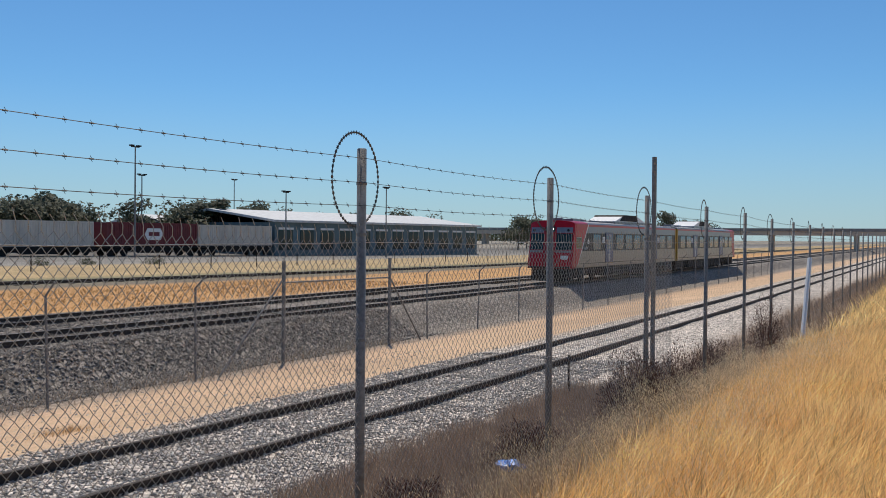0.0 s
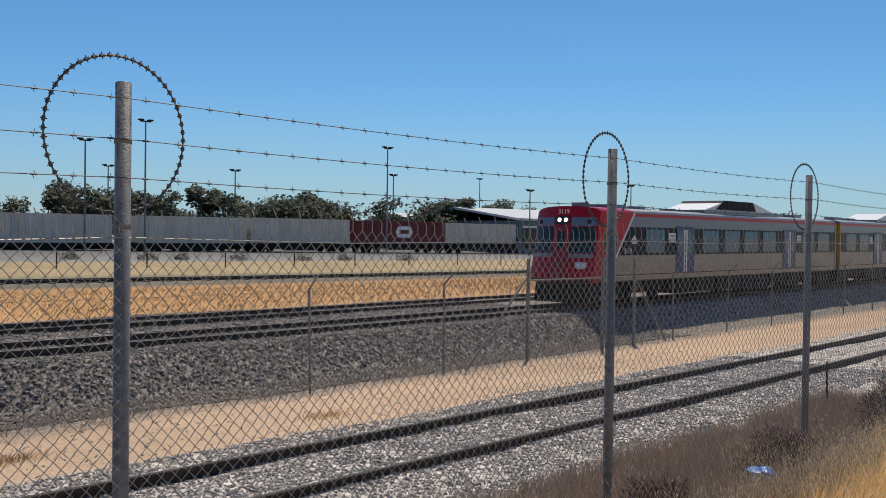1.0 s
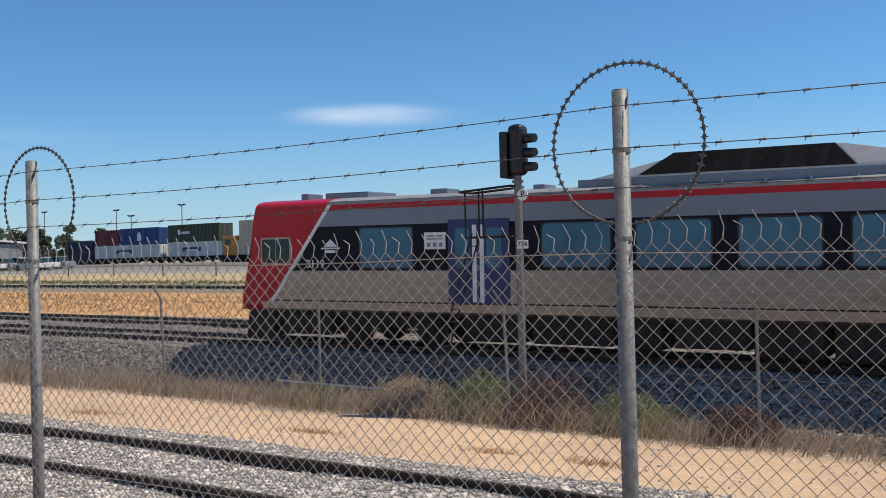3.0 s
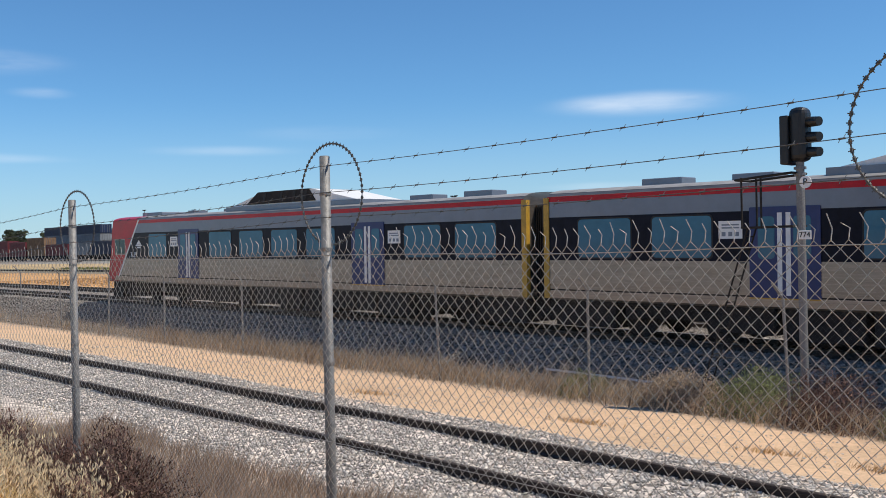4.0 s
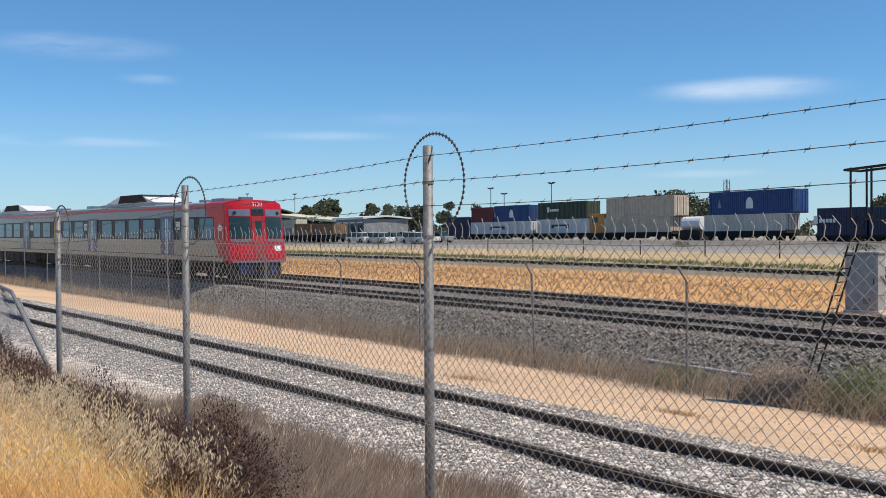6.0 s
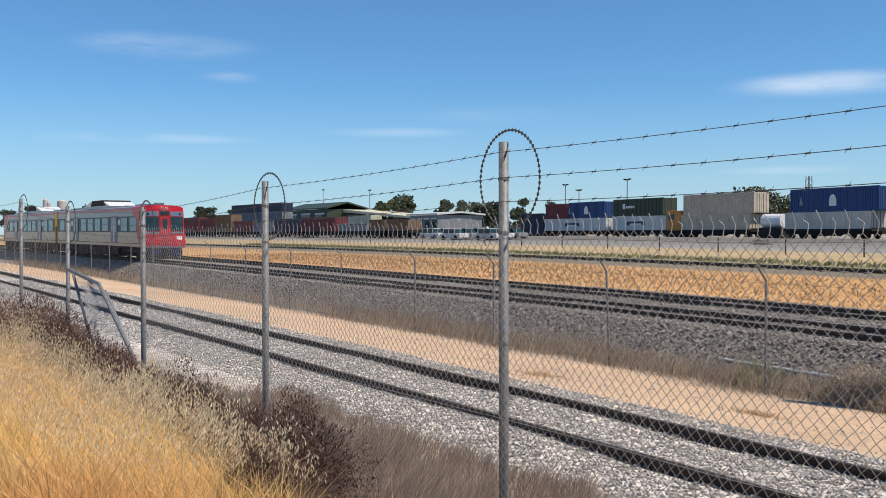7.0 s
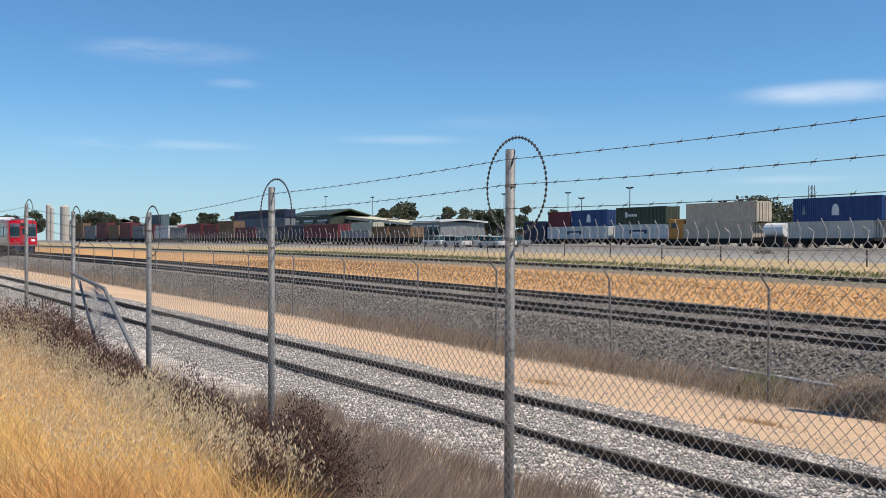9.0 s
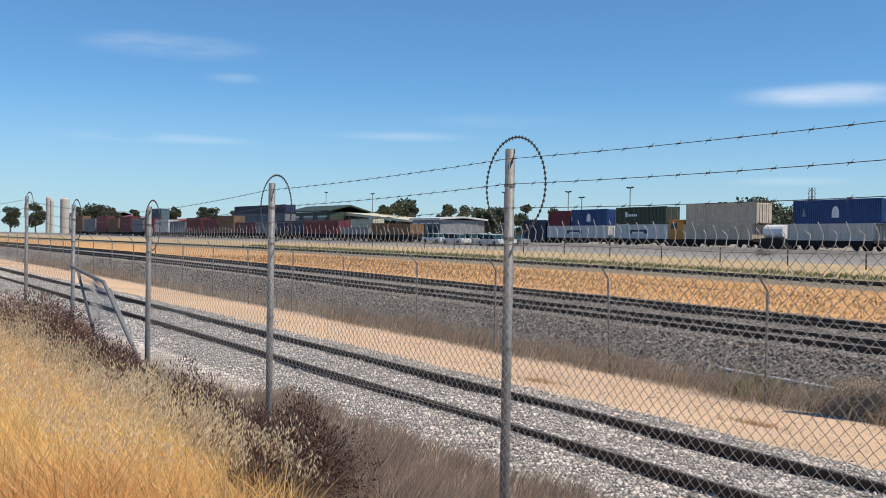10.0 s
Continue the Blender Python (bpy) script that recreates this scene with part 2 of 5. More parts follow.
# ---- ground ----
PROFILE = ((-300, 1.2), (-40, 1.0), (-6, 0.66), (-3, 0.56), (-2, 0.5), (-1, 0.33), (-0.3, 0.12), (0.3, -0.05), (1.5, -0.5), (2.6, -0.74), (3.6, -0.73),
           (7.5, -0.76), (8.7, -1.0), (12.8, -1.45), (14.1, -1.58), (15.1, -1.64), (16.2, -1.62), (17.35, -0.80), (26.2, -0.78), (28, -0.88), (43, -0.82), (45, -0.66), (50, -0.5),
           (52, -0.42), (62, 0.0), (74, 0.35), (84, 0.62), (95, 0.68), (4000, 0.68))
PY, PZ = [a for a, _ in PROFILE], [b for _, b in PROFILE]


def smooth01(v):
    v = min(1.0, max(0.0, v))
    return v * v * (3 - 2 * v)


def lie(x, y=0.0):
    """The land falls gently towards +x; the near lines level out sooner than the yard."""
    yard = -1.05 * math.tanh(x * 0.0125 / 1.05)
    near = yard if x < 0 else -0.22 * math.tanh(x * 0.0125 / 0.22)
    return near + (yard - near) * smooth01((y - 28) / 20)


def ground_z(x, y):
    z = float(np.interp(y, PY, PZ))
    z += lie(x, y)
    if -12 < y < 30:
        z += 0.05 * noise.noise((x * 0.35, y * 0.5, 0)) + 0.02 * noise.noise((x * 1.7, y * 1.7, 3))
    return z


def build_ground():
    xs = sorted(set(list(np.arange(-40, 60.01, 0.5)) + [-3500, -2000, -1200, -800, -600, -450, -350, -280, -220, -170, -130, -100, -80, -65, -52, 70, 85, 105, 130, 170, 220, 300, 450, 700, 1200, 2000, 3500]))
    ys = sorted(set([-3000, -1000, -300, -100, -40, -20, -12, -8] + list(np.arange(-6, 18.01, 0.3)) + list(np.arange(19, 30, 1.0)) + list(np.arange(32, 90, 3.0)) + [95, 110, 140, 200, 300, 500, 900, 1600, 2600, 3900]))
    v = [(x, y, ground_z(x, y)) for y in ys for x in xs]
    n = len(xs)
    f = [(j * n + i, j * n + i + 1, (j + 1) * n + i + 1, (j + 1) * n + i) for j in range(len(ys) - 1) for i in range(n - 1)]
    m = bpy.data.materials.new("dry_railway_ground")
    m.use_nodes = True
    nt = m.node_tree
    nn, l = nt.nodes, nt.links
    b = nn["Principled BSDF"]
    b.inputs["Roughness"].default_value = 0.95
    b.inputs["Specular IOR Level"].default_value = 0.15
    geo = nn.new("ShaderNodeNewGeometry")
    sep = nn.new("ShaderNodeSeparateXYZ")
    l.new(geo.outputs["Position"], sep.inputs[0])

    def noise_node(scale, detail=7, rough=0.6):
        t = nn.new("ShaderNodeTexNoise")
        t.inputs["Scale"].default_value, t.inputs["Detail"].default_value, t.inputs["Roughness"].default_value = scale, detail, rough
        l.new(geo.outputs["Position"], t.inputs["Vector"])
        return t

    def math_node(op, a, bb):
        t = nn.new("ShaderNodeMath")
        t.operation = op
        for k, q in enumerate((a, bb)):
            if isinstance(q, (int, float)):
                t.inputs[k].default_value = q
            else:
                l.new(q, t.inputs[k])
        return t.outputs[0]

    big, mid, fine = noise_node(0.25), noise_node(1.6), noise_node(22, 9, 0.75)
    # wavering position across the tracks, mapped -10..110 m to 0..1
    yy = math_node("ADD", sep.outputs["Y"], math_node("MULTIPLY", math_node("SUBTRACT", mid.outputs["Fac"], 0.5), 1.3))
    pos = math_node("DIVIDE", math_node("ADD", yy, 10.0), 120.0)
    ramp = nn.new("ShaderNodeValToRGB")
    cr = ramp.color_ramp
    stops = ((-10, (0.62, 0.44, 0.21)), (-0.9, (0.56, 0.40, 0.20)), (0.3, (0.24, 0.18, 0.13)), (2.3, (0.30, 0.22, 0.16)), (3.3, (0.52, 0.46, 0.40)), (7.2, (0.46, 0.41, 0.36)),
             (8.2, (0.60, 0.42, 0.27)), (13.2, (0.58, 0.40, 0.26)), (14.7, (0.24, 0.21, 0.18)), (26.4, (0.24, 0.21, 0.18)), (27.6, (0.58, 0.33, 0.14)), (43, (0.52, 0.30, 0.13)),
             (44.5, (0.20, 0.17, 0.13)), (50.5, (0.27, 0.24, 0.14)), (52, (0.45, 0.33, 0.18)), (62, (0.43, 0.32, 0.18)), (64, (0.28, 0.265, 0.24)), (82, (0.16, 0.15, 0.14)), (105, (0.30, 0.27, 0.22)))
    while len(cr.elements) < len(stops):
        cr.elements.new(0.5)
    for e, (y, c) in zip(cr.elements, stops):
        e.position = (y + 10) / 120
        e.color = (*c, 1)
    l.new(pos, ramp.inputs["Fac"])
    # stains at two scales
    br = math_node("ADD", math_node("MULTIPLY", big.outputs["Fac"], 0.7), math_node("MULTIPLY", fine.outputs["Fac"], 1.0))
    br = math_node("ADD", br, 0.17)
    sc = nn.new("ShaderNodeVectorMath")
    sc.operation = "SCALE"
    l.new(ramp.outputs["Color"], sc.inputs[0])
    # single stones in the gravel strips
    cell = nn.new("ShaderNodeTexVoronoi")
    cell.inputs["Scale"].default_value = 13
    l.new(geo.outputs["Position"], cell.inputs["Vector"])
    tone = nn.new("ShaderNodeSeparateColor")
    l.new(cell.outputs["Color"], tone.inputs[0])
    strip = nn.new("ShaderNodeValToRGB")
    sr = strip.color_ramp
    marks = ((-10, 0), (2.6, 0), (3.4, 0.9), (7.4, 0.9), (8.3, 0.12), (13.6, 0.15), (14.9, 1), (26.5, 1), (27.6, 0.3), (63, 0.4), (110, 0.6))
    while len(sr.elements) < len(marks):
        sr.elements.new(0.5)
    for e, (y, c) in zip(sr.elements, marks):
        e.position = (y + 10) / 120
        e.color = (c, c, c, 1)
    l.new(pos, strip.inputs["Fac"])
    stone = math_node("ADD", math_node("MULTIPLY", math_node("SUBTRACT", math_node("MULTIPLY", tone.outputs[0], 1.5), 0.75), strip.outputs["Color"]), 1.0)
    br = math_node("MULTIPLY", br, stone)
    l.new(br, sc.inputs["Scale"])
    l.new(sc.outputs["Vector"], b.inputs["Base Color"])
    bp = nn.new("ShaderNodeBump")
    bp.inputs["Strength"].default_value, bp.inputs["Distance"].default_value = 0.6, 0.04
    l.new(fine.outputs["Fac"], bp.inputs["Height"])
    l.new(bp.outputs["Normal"], b.inputs["Normal"])
    g = part("ground", (v, f), m, None, smooth=True)
    tagged(g, "dry sandy railway land with gravel strips and a grassy bank", "ground", kind="structure")


build_ground()


# ---- tracks ----
def rail_geo(x0, x1, y, across):
    """Rail section: foot, web and head, top at z = 0."""
    half = [(0.07, -0.155), (0.07, -0.14), (0.012, -0.12), (0.012, -0.045), (0.035, -0.035), (0.035, -0.004), (0.028, 0.0)]
    prof = [(y + a, b) for a, b in half] + [(y - a, b) for a, b in reversed(half)]
    n = len(prof)
    xs = np.linspace(x0, x1, 120)
    v = [(x, a, b + lie(x, across)) for x in xs for a, b in prof]
    f = [(k * n + i, k * n + (i + 1) % n, (k + 1) * n + (i + 1) % n, (k + 1) * n + i) for k in range(len(xs) - 1) for i in range(n)]
    return v, f


def build_track(name, label, y, z, gauge, x0, x1, sleeper_x, sleeper_mat, sink):
    t = thing(name, label, "railway track", pose(0, y, z), kind="structure")
    for s in (-1, 1):
        r = part("rail", rail_geo(x0, x1, s * (gauge + 0.07) / 2, y), RAIL, t, "rusty steel rail with a worn head")
        g = Geo()
        yc, xs = s * (gauge + 0.07) / 2, np.linspace(x0, x1, 120)
        for xa, xb in zip(xs, xs[1:]):
            za, zb = lie(xa, y) + 0.003, lie(xb, y) + 0.003
            g.add([(xa, yc - 0.024, za), (xb, yc - 0.024, zb), (xb, yc + 0.024, zb), (xa, yc + 0.024, za)], [(0, 1, 2, 3)])
        part("rail_head", g.out, RAIL if name == "siding_track" else RAILTOP, r)
    me = None
    for x in sleeper_x:
        if me is None:
            ob = part("sleeper", bevelled(-0.12, 0.12, -1.27, 1.27, -0.36 + sink, -0.158 + sink, 0.02, 1), sleeper_mat, t)
            me = ob.data
        else:
            ob = new("sleeper", me)
            ob.parent = t
        ob.location = (x, 0, lie(x, y))
    return t


SIDING_Y, MAIN_Y, OTHER_Y, FAR_Y = 5.70, 19.35, 24.0, 47.5
build_track("siding_track", "disused siding of rusty rails sunk in pale gravel", SIDING_Y, -0.62, 1.5, -300, 300,
            (-16.2, -10.8, -5.2, 3.4, 7.35, 8.75, 10.7, 14.8), CONC, -0.005)
build_track("main_track", "main railway track with rusty rails on dark ballast", MAIN_Y, -0.64, 1.6, -500, 500,
            [i * 0.7 for i in range(-70, 60)], DARKCONC, 0.0)
build_track("second_main_track", "second main railway track beside the train's track", OTHER_Y, -0.64, 1.6, -500, 500,
            [i * 0.7 for i in range(-70, 60)], DARKCONC, 0.0)
build_track("far_track", "far railway track on a low dark bed in dry grass", FAR_Y, -0.45, 1.5, -500, 500,
            [i * 1.4 for i in range(-60, 50)], DARKCONC, 0.06)


# ---- loose stones ----
def scatter_stones(name, label, count, x0, x1, y0, y1, size, material, seed, avoid=()):
    rng = np.random.default_rng(seed)
    base = np.array([(1, 0, 0), (-1, 0, 0), (0, 1, 0), (0, -1, 0), (0, 0, 1), (0, 0, -1)], float)
    tri = np.array([(0, 2, 4), (2, 1, 4), (1, 3, 4), (3, 0, 4), (2, 0, 5), (1, 2, 5), (3, 1, 5), (0, 3, 5)])
    xs, ys = rng.uniform(x0, x1, count), rng.uniform(y0, y1, count)
    zs = np.array([ground_z(x, y) for x, y in zip(xs, ys)])
    s = size * rng.uniform(0.55, 1.35, (count, 1, 1))
    v = base[None] * rng.uniform(0.6, 1.25, (count, 6, 1)) * rng.uniform(0.6, 1.2, (count, 1, 3)) + rng.normal(0, 0.16, (count, 6, 3))
    a = rng.uniform(0, 6.28, count)
    ca, sa = np.cos(a), np.sin(a)
    vx, vy = v[..., 0] * ca[:, None] - v[..., 1] * sa[:, None], v[..., 0] * sa[:, None] + v[..., 1] * ca[:, None]
    tilt = rng.normal(0, 0.6, count)
    vz = v[..., 2] * np.cos(tilt)[:, None] + vx * np.sin(tilt)[:, None]
    v = np.stack([vx, vy, vz * 0.8], -1) * s
    v += np.stack([xs, ys, zs + 0.25 * size], -1)[:, None]
    f = tri[None] + 6 * np.arange(count)[:, None, None]
    me = bpy.data.meshes.new(name)
    me.vertices.add(count * 6)
    me.vertices.foreach_set("co", v.astype(np.float32).ravel())
    me.loops.add(count * 24)
    me.loops.foreach_set("vertex_index", f.astype(np.int32).ravel())
    me.polygons.add(count * 8)
    me.polygons.foreach_set("loop_start", np.arange(0, count * 24, 3, dtype=np.int32))
    me.update(calc_edges=True)
    me.materials.append(material)
    return tagged(new(name, me), label, "gravel", kind="stuff")


scatter_stones("siding_gravel", "pale grey loose gravel around the siding rails", 60000, -20, 24, 3.5, 7.6, 0.026, STONE, 1)
scatter_stones("main_ballast", "grey crushed ballast stones on the main line shoulder", 44000, -40, 36, 14.6, 18.2, 0.05, STONE_DARK, 2)
scatter_stones("main_ballast", "grey crushed ballast stones between the main rails", 30000, -34, 34, 17.5, 27.0, 0.05, STONE_DARK, 5)
scatter_stones("siding_gravel", "pale grey loose gravel around the siding rails further off", 22000, -48, -20, 3.4, 7.6, 0.034, STONE, 7)
scatter_stones("main_ballast", "grey crushed ballast stones on the main line shoulder further off", 20000, -80, -40, 14.6, 18.2, 0.065, STONE_DARK, 8)
scatter_stones("sand_path_pebbles", "scattered pebbles on the sandy path", 4500, -30, 28, 7.6, 14.0, 0.024, STONE, 3)


# ---- chain-link fences ----
def chain_mesh(segments, z_low, z_high, pitch, r, y=0.0, tips=0.0, follow=False, sides=3):
    """Zigzag wires over the stretches (x0, x1), each a thin tube; z_low is a function of x."""
    vs, fs = [], []
    k = 0
    ring = [(1.15 * math.cos(math.pi * (0.5 + 2 * e / sides)), 1.15 * math.sin(math.pi * (0.5 + 2 * e / sides))) for e in range(sides)]
    for x0, x1 in segments:
        for i in range(int((x1 - x0) / (pitch / 2))):
            xc = x0 + i * pitch / 2
            side = 1 if i % 2 else -1
            lo = z_low(xc)
            hi = z_high + (lie(xc) if follow else 0.0)
            n = int((hi - lo) / (pitch / 2))
            wob = 0.004 * math.sin(xc * 2.1)
            dz = 0.010 * math.sin(xc * 1.9) + 0.006 * math.sin(xc * 5.3)
            pts = [(xc + side * (1 if j % 2 else -1) * pitch / 4 * 0.97, y + (0.0025 if j % 2 else -0.0025) + wob, hi + dz - j * pitch / 2) for j in range(n)]
            if tips and side > 0:
                lean = 0.022 + 0.008 * math.sin(i * 2.3)
                pts.insert(0, (pts[0][0] + 0.004, y + wob, hi + dz + tips * 0.45))
                pts.insert(0, (pts[0][0] - lean, y + wob, hi + dz + tips * (0.85 + 0.2 * math.sin(i * 1.7))))
            for p, (x, yy, z) in enumerate(pts):
                vs += [(x + r * c, yy + r * q, z) for c, q in ring]
                if p:
                    a, b = k + sides * (p - 1), k + sides * p
                    fs += [(a + e, a + (e + 1) % sides, b + (e + 1) % sides, b + e) for e in range(sides)]
            k += sides * len(pts)
    return vs, fs


def barbed(pts, r=0.0024, every=0.12, out=None):
    """A twisted strand along pts with short barbs."""
    g = out or Geo()
    g.tube(pts, r, 4)
    for a, b in zip(pts, pts[1:]):
        a, b = Vector(a), Vector(b)
        d = b - a
        n = max(1, int(d.length / every))
        for i in range(n):
            p = a + d * ((i + 0.5) / n)
            t = d.normalized()
            g.rod(p - t * 0.011, p + t * 0.011, r * 2.0, 4)
            for s in (1, -1):
                g.rod(p + s * t * 0.004, p + Vector((s * 0.012 * t.z, 0.012 * s, 0.013 * (1 if s > 0 else -1))) + s * t * 0.006, r * 0.8, 3)
    return g


POST_TOP = 2.43
POSTS = [(-9.024, -0.034, 2.232), (-6.0, 0.006, 2.361), (-2.962, 0.023, 2.427), (-0.023, -0.009, 2.444), (3.013, -0.01, 2.438), (6.026, -0.024, 2.441), (9.0, 0, 2.453), (12.0, 0.01, 2.433),
         (15.0, 0.006, 2.408), (18.0, 0.017, 2.40), (20.99, 0.04, 2.361)] + [(3.0 * i, 0.04, 2.36 - 0.008 * (i - 7)) for i in range(8, 34)] + [(-12.0, -0.1, 2.31), (-15.0, -0.1, 2.5), (-18.2, -0.3, 2.45), (-21.4, -0.5, 2.4), (-24.6, -0.7, 2.4), (-28, -0.9, 2.4)]


def build_outer_fence():
    fence = thing("security_fence", "tall galvanised chain-link fence with barbed wire strands and wire hoops", "fence")
    first = None
    for x, y, top in POSTS:
        zb = ground_z(x, y) - 0.1
        if first is None:
            g = Geo()
            g.rod((0, 0, -3.0), (0, 0, 0), 0.0265, 14)
            g.rod((0, 0, 0), (0, 0, 0.004), 0.0265, 14, 0.022)
            first = part("post", g.out, GALV, fence, "galvanised steel pipe post", smooth=False)
            first.data.polygons.foreach_set("use_smooth", [len(p.vertices) == 4 for p in first.data.polygons])
            ob = first
        else:
            ob = new("post", first.data)
            ob.parent = fence
        ob.location = (x, y, top)
        for dz in (0.19, 0.47, 1.05, 1.62):
            band = Geo().rod((0, 0, -0.008), (0, 0, 0.008), 0.0295, 10)
            if dz == 0.19 and x == POSTS[0][0]:
                ring_me = mesh_of("tie_band", band.v, band.f, GALV)
            tb = new("tie_band", ring_me)
            tb.parent = ob
            tb.location = (0, 0, -dz)
    # barbed hoops standing on the posts in the plane of the fence
    hoop = None
    for k, (x, y, top) in enumerate(POSTS):
        if x > 40 or x < -22:
            continue
        if hoop is None:
            n = 56
            pts = [(0.258 * math.sin(2 * math.pi * i / n), 0.035, -0.155 + 0.258 * math.cos(2 * math.pi * i / n)) for i in range(n)]
            g = Geo().tube(pts, 0.0032, 4, closed=True)
            for i in range(0, n):
                p = Vector(pts[i])
                d = (Vector(pts[(i + 1) % n]) - p).normalized()
                g.rod(p - d * 0.008, p + d * 0.008, 0.0062, 5)
                o = Vector((p.x, 0, p.z + 0.155)).normalized()
                g.rod(p - o * 0.012, p + o * 0.012, 0.0022, 3)
            hoop = mesh_of("barbed_hoop", g.v, g.f, BARB)
        ob = new("barbed_hoop", hoop)
        ob.parent = fence
        ob.location = (x, y, top - (0.035 if x < -1 else 0.01))
        ob.rotation_euler = (0.02 * math.sin(k * 3.1), 0, 0.06 * math.sin(k * 1.7))
        tagged(ob, "dark barbed wire hoop")
    line = sorted(POSTS)
    for dz in (0.052, 0.185, 0.31):
        g = Geo()
        for (xa, ya, za), (xb, yb, zb) in zip(line, line[1:]):
            if xa >= 42:
                g.tube([(xa, ya - 0.032, za - dz), (xb, yb - 0.032, zb - dz)], 0.003, 3)
                continue
            pts = [(xa + (xb - xa) * s, ya + (yb - ya) * s - 0.032, za + (zb - za) * s - dz - 0.014 * 4 * s * (1 - s)) for s in np.linspace(0, 1, 7)]
            barbed(pts, 0.0016, 0.125, g)
        part("barbed_strand", g.out, BARB, fence, "sagging barbed wire strand")
    zl = lambda x: ground_z(x, 0) + 0.02
    part("chain_mesh", chain_mesh([(-5, 6)], zl, 1.955, 0.055, 0.0016, -0.03, 0.08, sides=6), WIRE, fence, "woven galvanised diamond wire mesh", True)
    tagged(part("side_chain_mesh", chain_mesh([(-9, -5), (6, 13)], zl, 1.955, 0.066, 0.0013, -0.03, 0.08, sides=5), WIRE, fence, "woven wire mesh to both sides", True), kind="stuff")
    tagged(part("middle_chain_mesh", chain_mesh([(13, 36)], zl, 1.955, 0.11, 0.0005, -0.02, 0.08), DULLWIRE, fence, "woven wire mesh further off"), kind="stuff")
    tagged(part("far_chain_mesh", chain_mesh([(36, 100)], zl, 1.955, 0.3, 0.0007, 0.0), DULLWIRE, fence, "distant woven wire mesh"), kind="stuff")
    tagged(part("left_chain_mesh", chain_mesh([(-28, -12)], zl, 1.9, 0.1, 0.0011, -0.13), DULLWIRE, fence, "woven wire mesh past the gap"), kind="stuff")
    for z in (1.93, 1.0, 0.2):
        g = Geo().tube([(x, -0.034, z - 0.012 * math.sin(math.pi * (x % 3) / 3) + 0.004 * math.sin(x * 9)) for x in np.arange(-9, 60.1, 0.5)], 0.002, 4)
        part("tension_wire", g.out, WIRE, fence, "tension wire threaded through the mesh")
    return fence


build_outer_fence()


def build_fallen_panel():
    p = thing("fallen_fence_panel", "bent chain-link panel on pipe frames slumped between two posts", "fence panel")
    A, B, C, D = (-12.0, -0.12, 1.52), (-10.5, -0.1, 1.38), (-8.2, -0.05, 0.05), (-9.6, -0.2, 0.0)
    part("top_pipe", Geo().rod(A, B, 0.024, 8).out, GALV, p)
    part("slanted_pipe", Geo().rod(B, C, 0.022, 8).out, GALV, p)
    part("slanted_pipe", Geo().rod((-10.42, -0.05, 1.30), (-8.5, 0.02, 0.0), 0.018, 8).out, GALV, p)
    part("slanted_pipe", Geo().rod((-11.5, -0.15, 1.45), D, 0.018, 8).out, GALV, p)
    g = Geo()
    # crumpled mesh hung between the slanted pipes
    for i in range(30):
        s = i / 29
        a = Vector(A).lerp(Vector(B), 0.25 + 0.75 * s)
        b = Vector(D).lerp(Vector(C), s)
        for j in range(34):
            q0, q1 = j / 34, (j + 1) / 34
            o0, o1 = 0.016 * (1 if j % 2 else -1), 0.016 * (-1 if j % 2 else 1)
            g.rod(a.lerp(b, q0) + Vector((o0, 0.03 * math.sin(7 * q0 + s * 5), 0)), a.lerp(b, q1) + Vector((o1, 0.03 * math.sin(7 * q1 + s * 5), 0)), 0.0024, 3)
    part("crumpled_mesh", g.out, WIRE, p, "crumpled diamond mesh")


build_fallen_panel()


